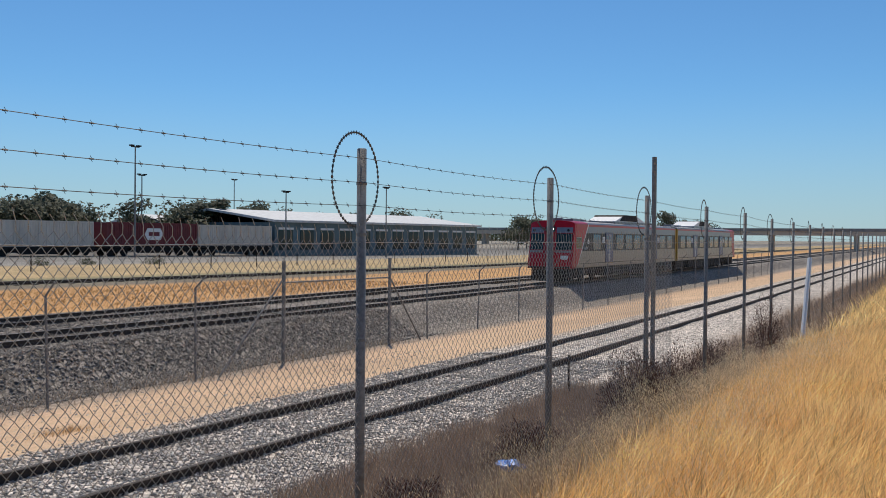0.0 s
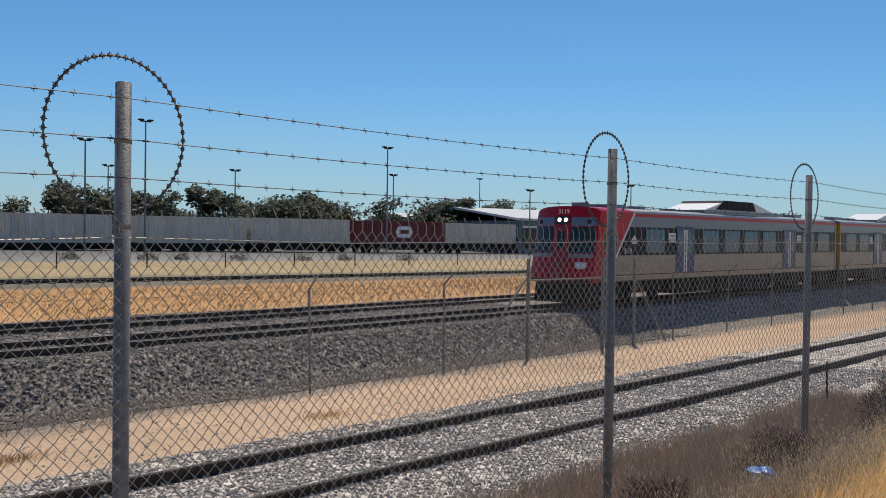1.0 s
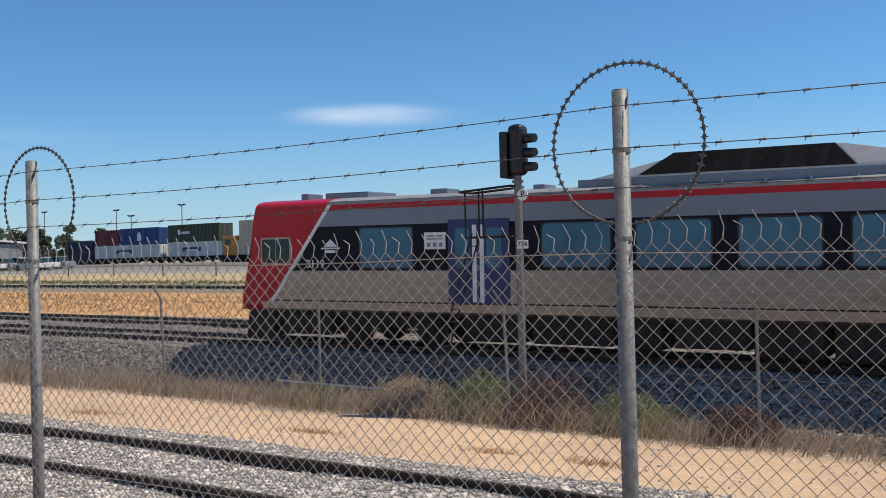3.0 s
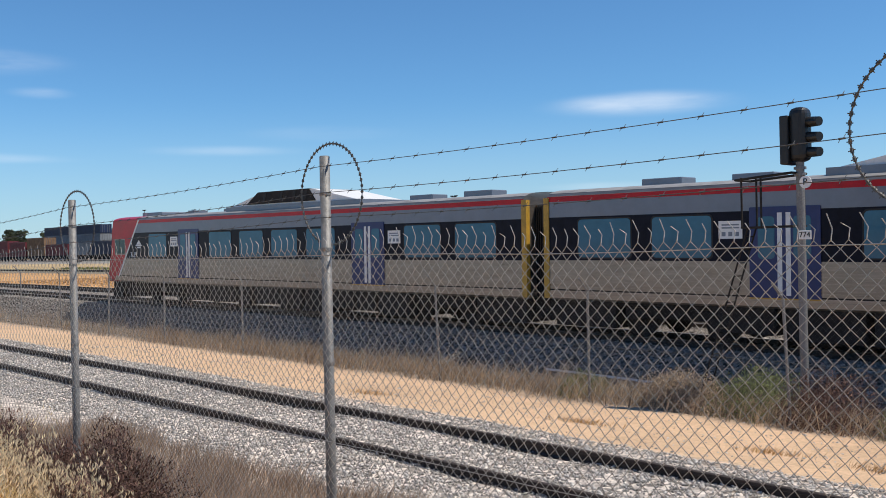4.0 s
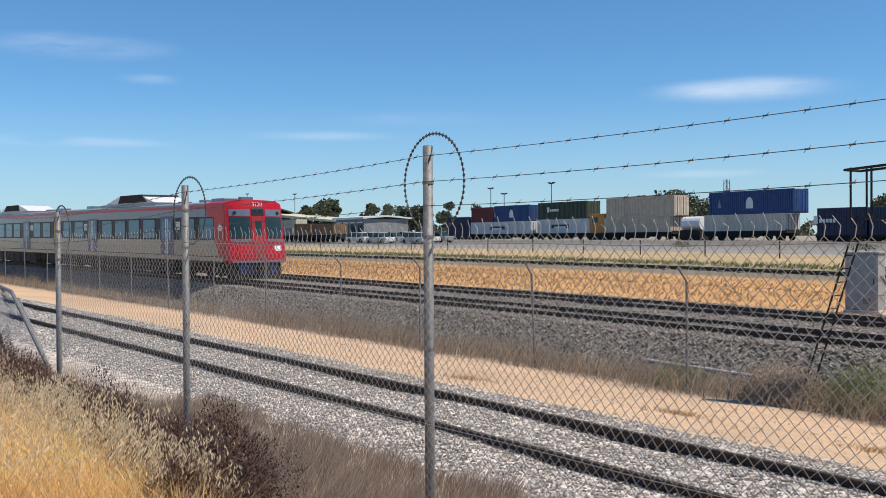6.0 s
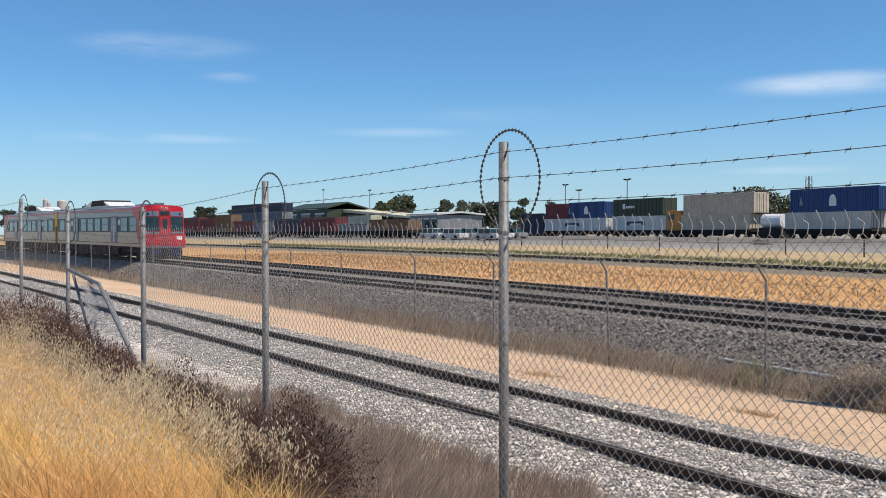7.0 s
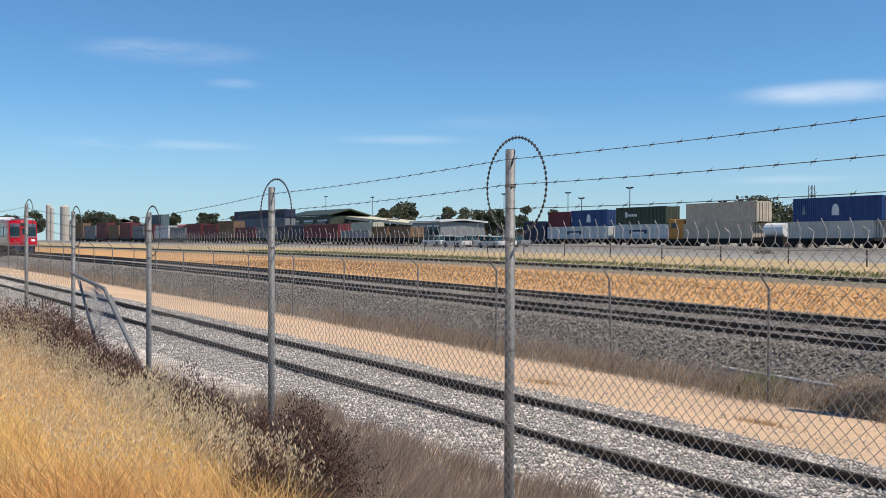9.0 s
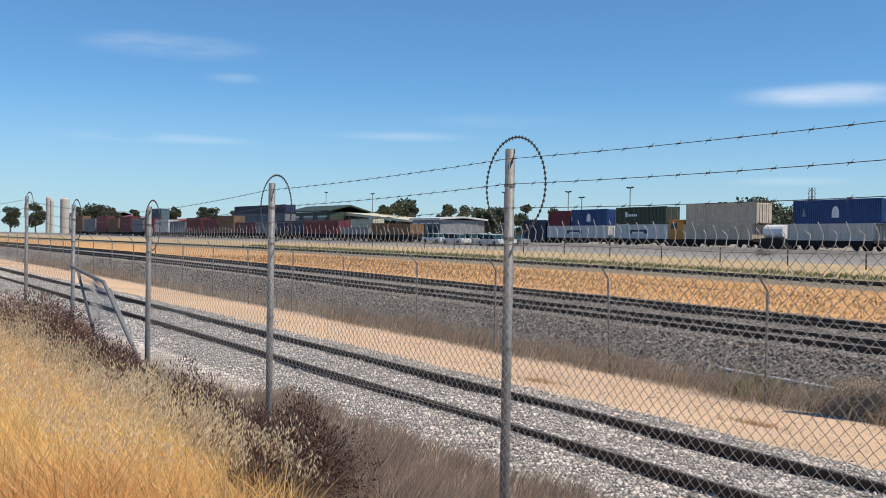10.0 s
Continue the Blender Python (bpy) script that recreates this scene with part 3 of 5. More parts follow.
def build_inner_fence():
    y = 14.1
    fence = thing("inner_fence", "lower chain-link fence with cranked posts along the main line", "fence")
    me = None
    xs = [-12.29, -17.04, -21.9, -26.2] + [-31.4 - 4.5 * k for k in range(0, 24)] + [-7.65, -2.9, 1.95, 7.01, 11.4, 16.21, 20.86] + [33.5 + 4.4 * k for k in range(20)]
    for k, x in enumerate(xs):
        zb = -1.59 + lie(x)
        if me is None:
            g = Geo().rod((0, 0, -0.15), (0, 0, 2.41), 0.029, 8).rod((0, 0, 2.40), (0.025, -0.32, 2.71), 0.023, 6)
            me = mesh_of("cranked_post", g.v, g.f, GALV)
        ob = new("cranked_post", me)
        ob.parent = fence
        ob.location, ob.rotation_euler = (x, y, zb), (0.02 * math.sin(k * 2.3), 0.03 * math.sin(k * 5.1), 0.2 * math.sin(k * 1.3))
    for x in (24.6, 28.7, 30.7):
        part("corner_post", Geo().rod((x, y, -2.1), (x, y, 1.25), 0.055, 10).out, GALV, fence, "thicker corner post")
    part("brace", Geo().rod((24.6, y, 0.75), (21.8, y, -1.75), 0.03, 8).out, GALV, fence, "slanting pipe brace")
    part("brace", Geo().rod((30.7, y, 0.6), (33.0, y, -1.8), 0.03, 8).out, GALV, fence)
    part("gate_rail", Geo().rod((24.6, y, 0.62), (30.7, y, 0.58), 0.024, 8).out, GALV, fence)
    zl = lambda x: -1.57 + lie(x)
    part("inner_mesh", chain_mesh([(-30, 30)], zl, 0.76, 0.11, 0.0010, y - 0.03, follow=True), DULLWIRE, fence, "fine diamond wire mesh")
    tagged(part("far_inner_mesh", chain_mesh([(-100, -30), (30, 80)], zl, 0.76, 0.28, 0.0012, y - 0.03, follow=True), DULLWIRE, fence, "distant wire mesh"), kind="stuff")
    for z in (0.76, -0.36, -1.43):
        part("line_wire", Geo().tube([(x, y - 0.03, z + lie(x) + 0.01 * math.sin(x)) for x in np.arange(-100, 90.1, 3)], 0.0035, 4).out, DULLWIRE, fence)


build_inner_fence()


# ---- the railcars ----
HALF, STRETCH = 1.5, 1.027


def roof_z(y):
    """Height of the roof over the rail at y across the car."""
    return float(np.interp(abs(y), (0, 0.5, 0.95, 1.25, 1.42, HALF), (3.86, 3.85, 3.82, 3.77, 3.71, 3.64)))


def nose_u(y, z):
    """Front surface of the cab: rounded in plan, leaning back upwards."""
    side = float(np.interp(z, (0.7, 1.2, 2.3, 3.4, 3.97), (-0.30, -0.27, 0.0, 0.16, 0.34)))
    return side - 0.34 * (1 - (abs(y) / HALF) ** 2.4)


def nose_patch(y0, y1, z0, z1, d=0.012, ny=8, nz=6, cut=None):
    """A plate that follows the front surface, d proud of it."""
    v, f = [], []
    for off in (d, -0.02):
        for j in range(nz + 1):
            for i in range(ny + 1):
                y, z = y0 + (y1 - y0) * i / ny, z0 + (z1 - z0) * j / nz
                if cut:
                    z = min(z, roof_z(y) - 0.005)
                v.append((nose_u(y, z) - off, y, z))
    n, m = ny + 1, (ny + 1) * (nz + 1)
    for j in range(nz):
        for i in range(ny):
            a = j * n + i
            f += [(a, a + n, a + n + 1, a + 1), (m + a, m + a + 1, m + a + n + 1, m + a + n)]
    edge = [i for i in range(n)] + [j * n + ny for j in range(1, nz + 1)] + [nz * n + i for i in range(ny - 1, -1, -1)] + [j * n for j in range(nz - 1, 0, -1)]
    f += [(edge[k], edge[(k + 1) % len(edge)], m + edge[(k + 1) % len(edge)], m + edge[k]) for k in range(len(edge))]
    return v, f


def flanks(name, polys, d, material, parents, label=""):
    """The same plates on both flanks, d proud: one part a flank. parents: the car, or the two parts of another call."""
    if not isinstance(parents, (list, tuple)):
        parents = (parents, parents)
    made = []
    for s, par in zip((-1, 1), parents):
        g = Geo()
        for poly in polys:
            g.prism(poly, *sorted((s * (HALF - 0.01), s * (HALF + d))))
        made.append(part(name, g.out, material, par, label))
    return made


def rect(u0, u1, z0, z1, r=0.0):
    if not r:
        return [(u0, z0), (u1, z0), (u1, z1), (u0, z1)]
    p = []
    for cx, cz, a0 in ((u1 - r, z0 + r, -90), (u1 - r, z1 - r, 0), (u0 + r, z1 - r, 90), (u0 + r, z0 + r, 180)):
        p += [(cx + r * math.cos(radians(a0 + a)), cz + r * math.sin(radians(a0 + a))) for a in (0, 30, 60, 90)]
    return p


def build_bogie(car, u):
    b = part("bogie", Geo().box(u - 1.5, u + 1.5, -1.12, -0.98, 0.40, 0.66).box(u - 1.5, u + 1.5, 0.98, 1.12, 0.40, 0.66)
             .box(u - 0.3, u + 0.3, -1.15, 1.15, 0.42, 0.8).box(u - 1.35, u - 0.95, -1.2, 1.2, 0.36, 0.5).box(u + 0.95, u + 1.35, -1.2, 1.2, 0.36, 0.5).out, UNDER, car, "grimy steel bogie")
    for du in (-1.15, 1.15):
        for s in (-1, 1):
            g = Geo().rod((u + du, s * 0.77, 0.33), (u + du, s * 0.90, 0.33), 0.455, 24).rod((u + du, s * 0.90, 0.33), (u + du, s * 1.0, 0.33), 0.12, 10)
            part("wheel", g.out, UNDER, b, "dirty steel wheel")


def build_car(name, label, number, lead):
    car = thing(name, label, "railcar", group="two railcars of the train")
    L = 25.45
    prof = [(-1.35, 0.80), (-HALF, 0.92), (-HALF, 2.2), (-HALF, 3.64), (-1.42, 3.71), (-1.25, 3.77), (-0.95, 3.82), (-0.5, 3.85), (0, 3.86)]
    prof = prof + [(-y, z) for y, z in reversed(prof[:-1])]
    n = len(prof)
    us = (0.5, L)
    v = [(u, y, z) for u in us for y, z in prof]
    f = [(i, (i + 1) % n, n + (i + 1) % n, n + i) for i in range(n)] + [tuple(range(n, 2 * n))]
    part("body", (v, f), SILVER, car, "stainless steel car body")
    # red moulded cab end
    v = [(nose_u(y, z), y, z) for y, z in prof] + [(0.498, y, z) for y, z in prof]
    f = [(i, (i + 1) % n, n + (i + 1) % n, n + i) for i in range(n)]
    nose = part("cab_end", (v, f), RED, car, "red moulded cab end")
    fv, ff = nose_patch(-HALF, HALF, 0.80, 3.90, 0.0, 20, 16, cut=True)
    part("front_panel", (fv, ff), RED, nose, smooth=False)
    for s in (-1, 1):
        ya, yb = sorted((s * 0.42, s * 1.40))
        part("windscreen", nose_patch(ya, yb, 1.98, 3.02, 0.018), SCREEN, nose, "dark tinted windscreen")
        part("lamp_panel", nose_patch(ya, yb, 3.06, 3.40, 0.014), GREYPAINT, nose, "pale grey lamp panel")
        part("silver_strip", nose_patch(ya, yb, 1.80, 1.94, 0.014), SILVER, nose)
        ym = s * 1.15
        g = Geo().rod((nose_u(ym, 3.22) - 0.05, ym, 3.22), (nose_u(ym, 3.22), ym, 3.22), 0.085, 12)
        part("marker_lamp", g.out, BLACK, nose, "round marker lamp")
    part("end_door", nose_patch(-0.36, 0.36, 0.98, 3.08, 0.02), mat(name + "_door_red", (0.30, 0.012, 0.016), 0.4, 0, 0.1, 5), nose, "dark red end door")
    part("door_window", nose_patch(-0.17, 0.17, 2.15, 2.85, 0.028), SCREEN, nose)
    part("headlamp_box", nose_patch(-0.33, 0.33, 3.12, 3.46, 0.022), BLACK, nose, "black headlamp housing")
    for y in (-0.15, 0.15):
        g = Geo().rod((nose_u(y, 3.30) - 0.045, y, 3.30), (nose_u(y, 3.30), y, 3.30), 0.075, 14)
        part("headlamp", g.out, HEADLAMP if lead else SCREEN, nose, "round lit headlamp" if lead else "round unlit headlamp")
    lettering(number, 0.27, pose(nose_u(0, 3.62) - 0.03, 0, 3.63, 90, 0, -90), WHITE, nose, "white fleet number")
    g = Geo()
    for y0, y1, z0, z1 in ((-1.22, -0.78, 1.42, 1.62), (-1.18, -0.86, 1.36, 1.40)):
        pv, pf = nose_patch(y0, y1, z0, z1, 0.016, 4, 2)
        g.add(pv, pf)
    part("front_emblem", g.out, WHITE, nose, "small white emblem")
    part("bumper_sill", nose_patch(-1.4, 1.4, 0.82, 0.92, 0.04, 12, 2), GREYPAINT if not lead else UNDER, nose)
    # pilot and coupler below the cab
    g = Geo()
    g.prism([(-0.35, 0.0), (0.6, 0.06), (0.6, 0.8), (-0.25, 0.8)], -1.25, 1.25)
    pilot = part("pilot", g.out, UNDER, car, "dark grimy pilot under the cab")
    if not lead:
        part("pilot_plate", Geo().prism([(-0.36, 0.3), (-0.30, 0.3), (-0.25, 0.72), (-0.31, 0.72)], -1.0, 1.0).out, PILOT, pilot, "dark blue painted plate")
    g = Geo().box(-0.95, 0.3, -0.16, 0.16, 0.42, 0.66).box(-1.08, -0.8, -0.24, 0.24, 0.36, 0.74).rod((-0.7, -0.3, 0.75), (-0.2, -0.3, 0.85), 0.04, 8).rod((-0.7, 0.3, 0.75), (-0.2, 0.3, 0.85), 0.04, 8)
    part("coupler", g.out, UNDER, car, "grimy automatic coupler")
    # long bands
    us0 = 2.65 if lead else 2.41
    flanks("red_stripe", [rect(us0, L, 3.485, 3.63)], 0.006, RED, car, "red stripe below the roof")
    flanks("grey_band", [rect(1.9, L, 3.06, 3.485)], 0.005, GREYPAINT, car, "blue-grey band over the windows")
    flanks("window_band", [rect(1.0, L, 1.89, 3.06)], 0.005, BAND, car, "near-black band between the windows")
    part("roof_skin", ([(u, y, z + 0.006) for u in (0.5, L) for y, z in prof[4:-4]], [(i, i + 1, len(prof[4:-4]) + i + 1, len(prof[4:-4]) + i) for i in range(len(prof[4:-4]) - 1)]), ROOF, car, "dusty pale roof")
    if lead:
        red = [(0.3, 0.93), (0.62, 0.93), (2.66, 3.635), (0.48, 3.635), (0.3, 3.2)]
        line = [(0.62, 0.93), (0.74, 0.93), (2.80, 3.63), (2.68, 3.63)]
    else:
        red = [(0.3, 0.93), (0.75, 0.93), (1.30, 1.85), (1.42, 2.1), (1.42, 3.02), (2.15, 3.06), (2.41, 3.635), (0.48, 3.635), (0.3, 3.2)]
        line = None
    flanks("red_flank", [red], 0.011, RED, car, "red painted flank with a slanting edge")
    rv = [(u, y, z + 0.010) for u in (0.36, us0) for y, z in prof[3:-3]]
    k = len(prof[3:-3])
    part("red_roof_end", (rv, [(i, i + 1, k + i + 1, k + i) for i in range(k - 1)]), RED, car)
    if line:
        flanks("white_edge_line", [line], 0.013, WHITE, car)
    # ribs of the lower flank
    ribs = []
    for z in np.arange(1.16, 1.86, 0.075):
        ua = 0.75 + (z - 0.93) * (2.0 / 2.63 if lead else 0.6) + 0.05
        ribs.append([(ua, z - 0.016), (L, z - 0.016), (L, z + 0.016), (ua, z + 0.016)])
    flanks("ribs", ribs, 0.02, SILVER, car, "pressed ribs of stainless steel")
    flanks("sole_bar", [rect(0.45, L, 0.86, 1.05)], 0.02, SILVER, car, "dusty grey sole bar")
    # shade over the sole bar, painted as a thin near-black strip; no real recess
    flanks("painted_sill_shadow", [rect(0.6, L, 1.065, 1.10)], 0.004, UNDER, car)
    # windows and doors
    if lead:
        wins = [(3.68, 5.26)]
        cab = flanks("cab_window", [rect(0.41, 1.44, 2.06, 2.80, 0.06)], 0.018, SILVER, car, "cab side window in a pale frame")
        flanks("gasket", [rect(0.46, 0.91, 2.11, 2.75, 0.04), rect(0.94, 1.39, 2.11, 2.75, 0.04)], 0.022, BAND, cab, "dark cab interior behind the glass")
        flanks("pane", [rect(0.47, 0.90, 2.12, 2.74, 0.04)], 0.026, SCREEN, cab)
        flanks("pane", [rect(0.95, 1.38, 2.12, 2.74, 0.04)], 0.026, SCREEN, cab)
    else:
        wins = [(1.47, 3.04), (3.67, 5.29)]
    wins += [(8.75, 10.38), (10.98, 12.58), (13.15, 14.75), (15.32, 16.94), (20.49, 22.12), (22.76, 24.4)]
    for a, b in wins:
        w = flanks("window", [rect(a - 0.04, b + 0.04, 1.93, 3.02, 0.12)], 0.012, RUBBER, car, "wide tinted window with rounded corners")
        flanks("pane", [rect(a, b, 1.97, 2.98, 0.10)], 0.016, PANE, w)
    for a, b in ((6.28, 7.92), (17.86, 19.52)):
        d = flanks("door", [rect(a, b, 1.06, 3.14, 0.03)], 0.03, NAVY, car, "navy double sliding door")
        m = (a + b) / 2
        for s in (-1, 1):
            flanks("door_pane", [rect(m + s * 0.42 - 0.2, m + s * 0.42 + 0.2, 1.95, 2.92, 0.08)], 0.036, PANE, d)
            flanks("door_edge", [rect(m + s * 0.10 - 0.055, m + s * 0.10 + 0.055, 1.12, 3.0)], 0.036, WHITE, d, "pale door edge strip")
        flanks("step_strip", [rect(a, b, 1.03, 1.06)], 0.04, YELLOW, d)
    for a in (5.60, 19.70) if lead else (5.45, 19.70):
        s = flanks("door_notice", [rect(a, a + 0.6, 2.42, 2.84)], 0.014, WHITE, car, "white notice with grey unreadable lines")
        bars = [rect(a + 0.08, a + 0.52, dz, dz + 0.035) for dz in (2.73, 2.66)] + [rect(a + du, a + du + 0.1, 2.48, 2.58) for du in (0.08, 0.25, 0.42)]
        flanks("notice_print", bars, 0.017, GREYPAINT, s)
    # emblem and number on the flank
    eu = 2.75 if lead else 0.75
    flanks("flank_emblem", [[(eu - 0.22, 2.52), (eu + 0.22, 2.52), (eu + 0.12, 2.62), (eu, 2.72), (eu - 0.12, 2.62)], rect(eu - 0.3, eu + 0.3, 2.46, 2.50), rect(eu - 0.16, eu + 0.16, 2.36, 2.43)],
           0.015, WHITE, car, "small white emblem")
    if lead:
        lettering(number, 0.30, pose(2.25, -HALF - 0.012, 2.06, 90, 0, 0), WHITE, car, "white fleet number")
    # roof gear: low box, and the cooling pod with dark grilles between sloping white ends
    part("roof_box", bevelled(2.0, 3.4, -0.7, 0.7, 3.8, 4.0, 0.03), GREYPAINT, car)
    for a, b, h in ((0.9, 1.15, 0.14), (5.1, 5.6, 0.1), (8.0, 8.3, 0.08), (19.5, 20.6, 0.12), (22.0, 23.2, 0.14)):
        part("roof_fitting", bevelled(a, b, -0.35, 0.35, 3.8, 3.9 + h, 0.02, 1), GREYPAINT, car)
    g = Geo().prism([(9.7, 3.78), (17.7, 3.78), (17.6, 3.98), (15.1, 4.46), (12.0, 4.46), (9.8, 3.98)], -1.08, 1.08)
    pod = part("cooling_pod", g.out, WHITE, car, "white sloping roof pod with dark grilles")
    part("pod_grille", Geo().prism([(10.9, 4.02), (15.35, 4.02), (14.95, 4.475), (11.7, 4.475)], -1.11, 1.11).out, UNDER, pod, "dark grille")
    for u in (12.0, 13.1, 13.9, 14.6):
        part("grille_bar", Geo().prism([(u, 4.05), (u + 0.16, 4.05), (u + 0.3, 4.44), (u + 0.14, 4.44)], -1.125, 1.125).out, RUBBER, pod)
    part("pod_base", Geo().box(9.5, 17.9, -1.16, 1.16, 3.70, 3.97).out, GREYPAINT, pod)
    # underfloor gear
    rr = random.Random(5 if lead else 6)
    u = 6.6
    while u < 19.3:
        w = rr.uniform(0.8, 2.0)
        d = rr.uniform(0.02, 0.2)
        part("equipment_case", bevelled(u, u + w, -1.36, 1.36, d, 0.84, 0.03, 1), UNDER, car, "grimy underfloor equipment case")
        u += w + rr.uniform(0.05, 0.3)
    part("equipment_case", bevelled(23.4, L - 0.1, -1.3, 1.3, 0.1, 0.84, 0.03, 1), UNDER, car, "grimy underfloor equipment case")
    part("equipment_case", bevelled(0.9, 2.5, -1.2, 1.2, 0.15, 0.84, 0.03, 1), UNDER, car, "grimy underfloor equipment case")
    part("drawbar", Geo().box(L - 0.2, L + 0.42, -0.9, 0.9, 0.2, 0.8).out, UNDER, car, "dark drawbar between the cars")
    part("underframe", Geo().box(0.5, L, -1.2, 1.2, 0.7, 0.86).out, UNDER, car)
    build_bogie(car, 4.3)
    build_bogie(car, 21.7)
    # inner end: yellow corner posts and half of the bellows
    for s in (-1, 1):
        ys = sorted((s * 1.38, s * 1.53))
        part("end_post", Geo().box(L - 0.06, L + 0.12, ys[0], ys[1], 0.84, 3.6).out, YELLOW, car, "yellow end corner post")
    g = Geo()
    for i in range(4):
        g.box(L + 0.02 + 0.07 * i, L + 0.06 + 0.07 * i, -1.0, 1.0, 0.75, 3.45)
    g.box(L, L + 0.28, -0.95, 0.95, 0.8, 3.4)
    part("bellows", g.out, RUBBER, car, "black ribbed gangway bellows")
    for ob in car.children_recursive:
        ob.data.transform(Matrix.Diagonal((STRETCH, 1, 1, 1)))
        ob.location.x *= STRETCH
    return car


front_car = build_car("leading_railcar", "red and silver railcar with dark window band on the main track", "3119", True)
rear_car = build_car("trailing_railcar", "red-ended silver railcar coupled behind the leading car", "3120", False)


# ---- signal, cabinet ----
def build_signal():
    s = thing("rail_signal", "black three-lamp railway signal on a grey post with ladder and platform", "signal", pose(-7.9, 15.2, -1.56))
    part("post", Geo().rod((0, 0, -0.1), (0, 0, 5.2), 0.08, 16).out, GALV, s, "grey steel post", smooth=False)
    part("base_plate", bevelled(-0.25, 0.25, -0.25, 0.25, -0.05, 0.08, 0.02, 1), CONC, s)
    head = part("signal_head", bevelled(-0.16, 0.20, -0.19, 0.19, 5.06, 6.12, 0.13, 3), BLACK, s, "black signal head with rounded top")
    part("back_board", bevelled(-0.30, -0.12, -0.24, 0.24, 5.02, 5.97, 0.03, 2), BLACK, head, "black backing box")
    for z in (5.24, 5.53, 5.82):
        part("lamp_hood", Geo().rod((0.16, 0, z), (0.46, -0.12, z - 0.02), 0.105, 14, 0.09).out, BLACK, head, "black tubular lamp hood")
    part("collar", Geo().rod((0, 0, 4.92), (0, 0, 4.97), 0.12, 14).rod((0, 0, 4.80), (0, 0, 4.84), 0.11, 14).out, GALV, s)
    pl = part("number_plate", bevelled(0.0, 0.25, -0.12, -0.10, 3.56, 3.73, 0.004, 1), WHITE, s, "small white plate with black digits")
    lettering("774", 0.15, pose(0.125, -0.125, 3.645, 90, 0, 0), BLACK, pl)
    rnd = part("round_plate", Geo().rod((0.16, -0.13, 4.66), (0.16, -0.11, 4.66), 0.12, 18).out, WHITE, s, "round white plate with a black letter")
    lettering("P", 0.18, pose(0.16, -0.136, 4.66, 90, 0, 0), BLACK, rnd)
    # platform
    part("floor_grating", Geo().box(-1.15, -0.05, -0.25, 0.35, 3.80, 3.84).out, UNDER, s)
    part("top_rail", Geo().tube([(-1.25, -0.25, 4.78), (-0.05, -0.25, 4.85), (-0.05, 0.35, 4.85), (-1.25, 0.35, 4.78)], 0.026, 8, closed=True).out, UNDER, s, "dark platform hand rail")
    for x, y in ((-1.12, -0.25), (-1.12, 0.35), (-0.70, -0.25), (-0.10, 0.35)):
        part("rail_post", Geo().rod((x, y, 3.82), (x, y, 4.82), 0.022, 8).out, UNDER, s)
    lad = part("ladder", Geo().rod((-1.0, -0.2, 3.9), (-2.12, -0.53, 0.0), 0.018, 6).rod((-1.0, 0.14, 3.9), (-2.12, -0.19, 0.0), 0.018, 6).out, UNDER, s, "dark steel ladder")
    for i in range(14):
        p = Vector((-2.12, -0.53, 0.0)).lerp(Vector((-1.0, -0.2, 3.9)), 0.05 + i * 0.068)
        part("rung", Geo().rod(p, p + Vector((0, 0.34, 0)), 0.012, 5).out, UNDER, lad)


build_signal()


def build_cabinet():
    c = thing("relay_cabinet", "grey steel relay cabinet standing beyond the tracks", "cabinet", pose(-15.85, 28.0, ground_z(-15.85, 28) + 0.05, 0, 0, 12))
    part("body", bevelled(-0.52, 0.52, -0.4, 0.4, 0.1, 1.95, 0.02), CABINET, c)
    part("plinth", bevelled(-0.58, 0.58, -0.46, 0.46, -0.1, 0.1, 0.02, 1), CONC, c)
    part("roof", bevelled(-0.58, 0.58, -0.46, 0.46, 1.95, 2.02, 0.02, 1), CABINET, c, "slightly overhanging lid")
    d = part("door", bevelled(-0.47, 0.47, -0.425, -0.4, 0.2, 1.88, 0.008, 1), CABINET, c)
    part("handle", Geo().rod((0.4, -0.45, 0.95), (0.4, -0.45, 1.15), 0.015, 6).out, UNDER, d)
    part("vent_plate", bevelled(0.05, 0.3, -0.432, -0.42, 0.3, 0.5, 0.004, 1), GALV, d)


build_cabinet()


def build_low_rail():
    t = thing("fallen_pole", "pale thin pole lying on ballast slope", "pole")
    part("pole", Geo().rod((-15.5, 16.45, ground_z(-15.5, 16.45) + 0.05), (-12.2, 16.4, ground_z(-12.2, 16.4) + 0.05), 0.032, 8).out, WHITE, t)


build_low_rail()


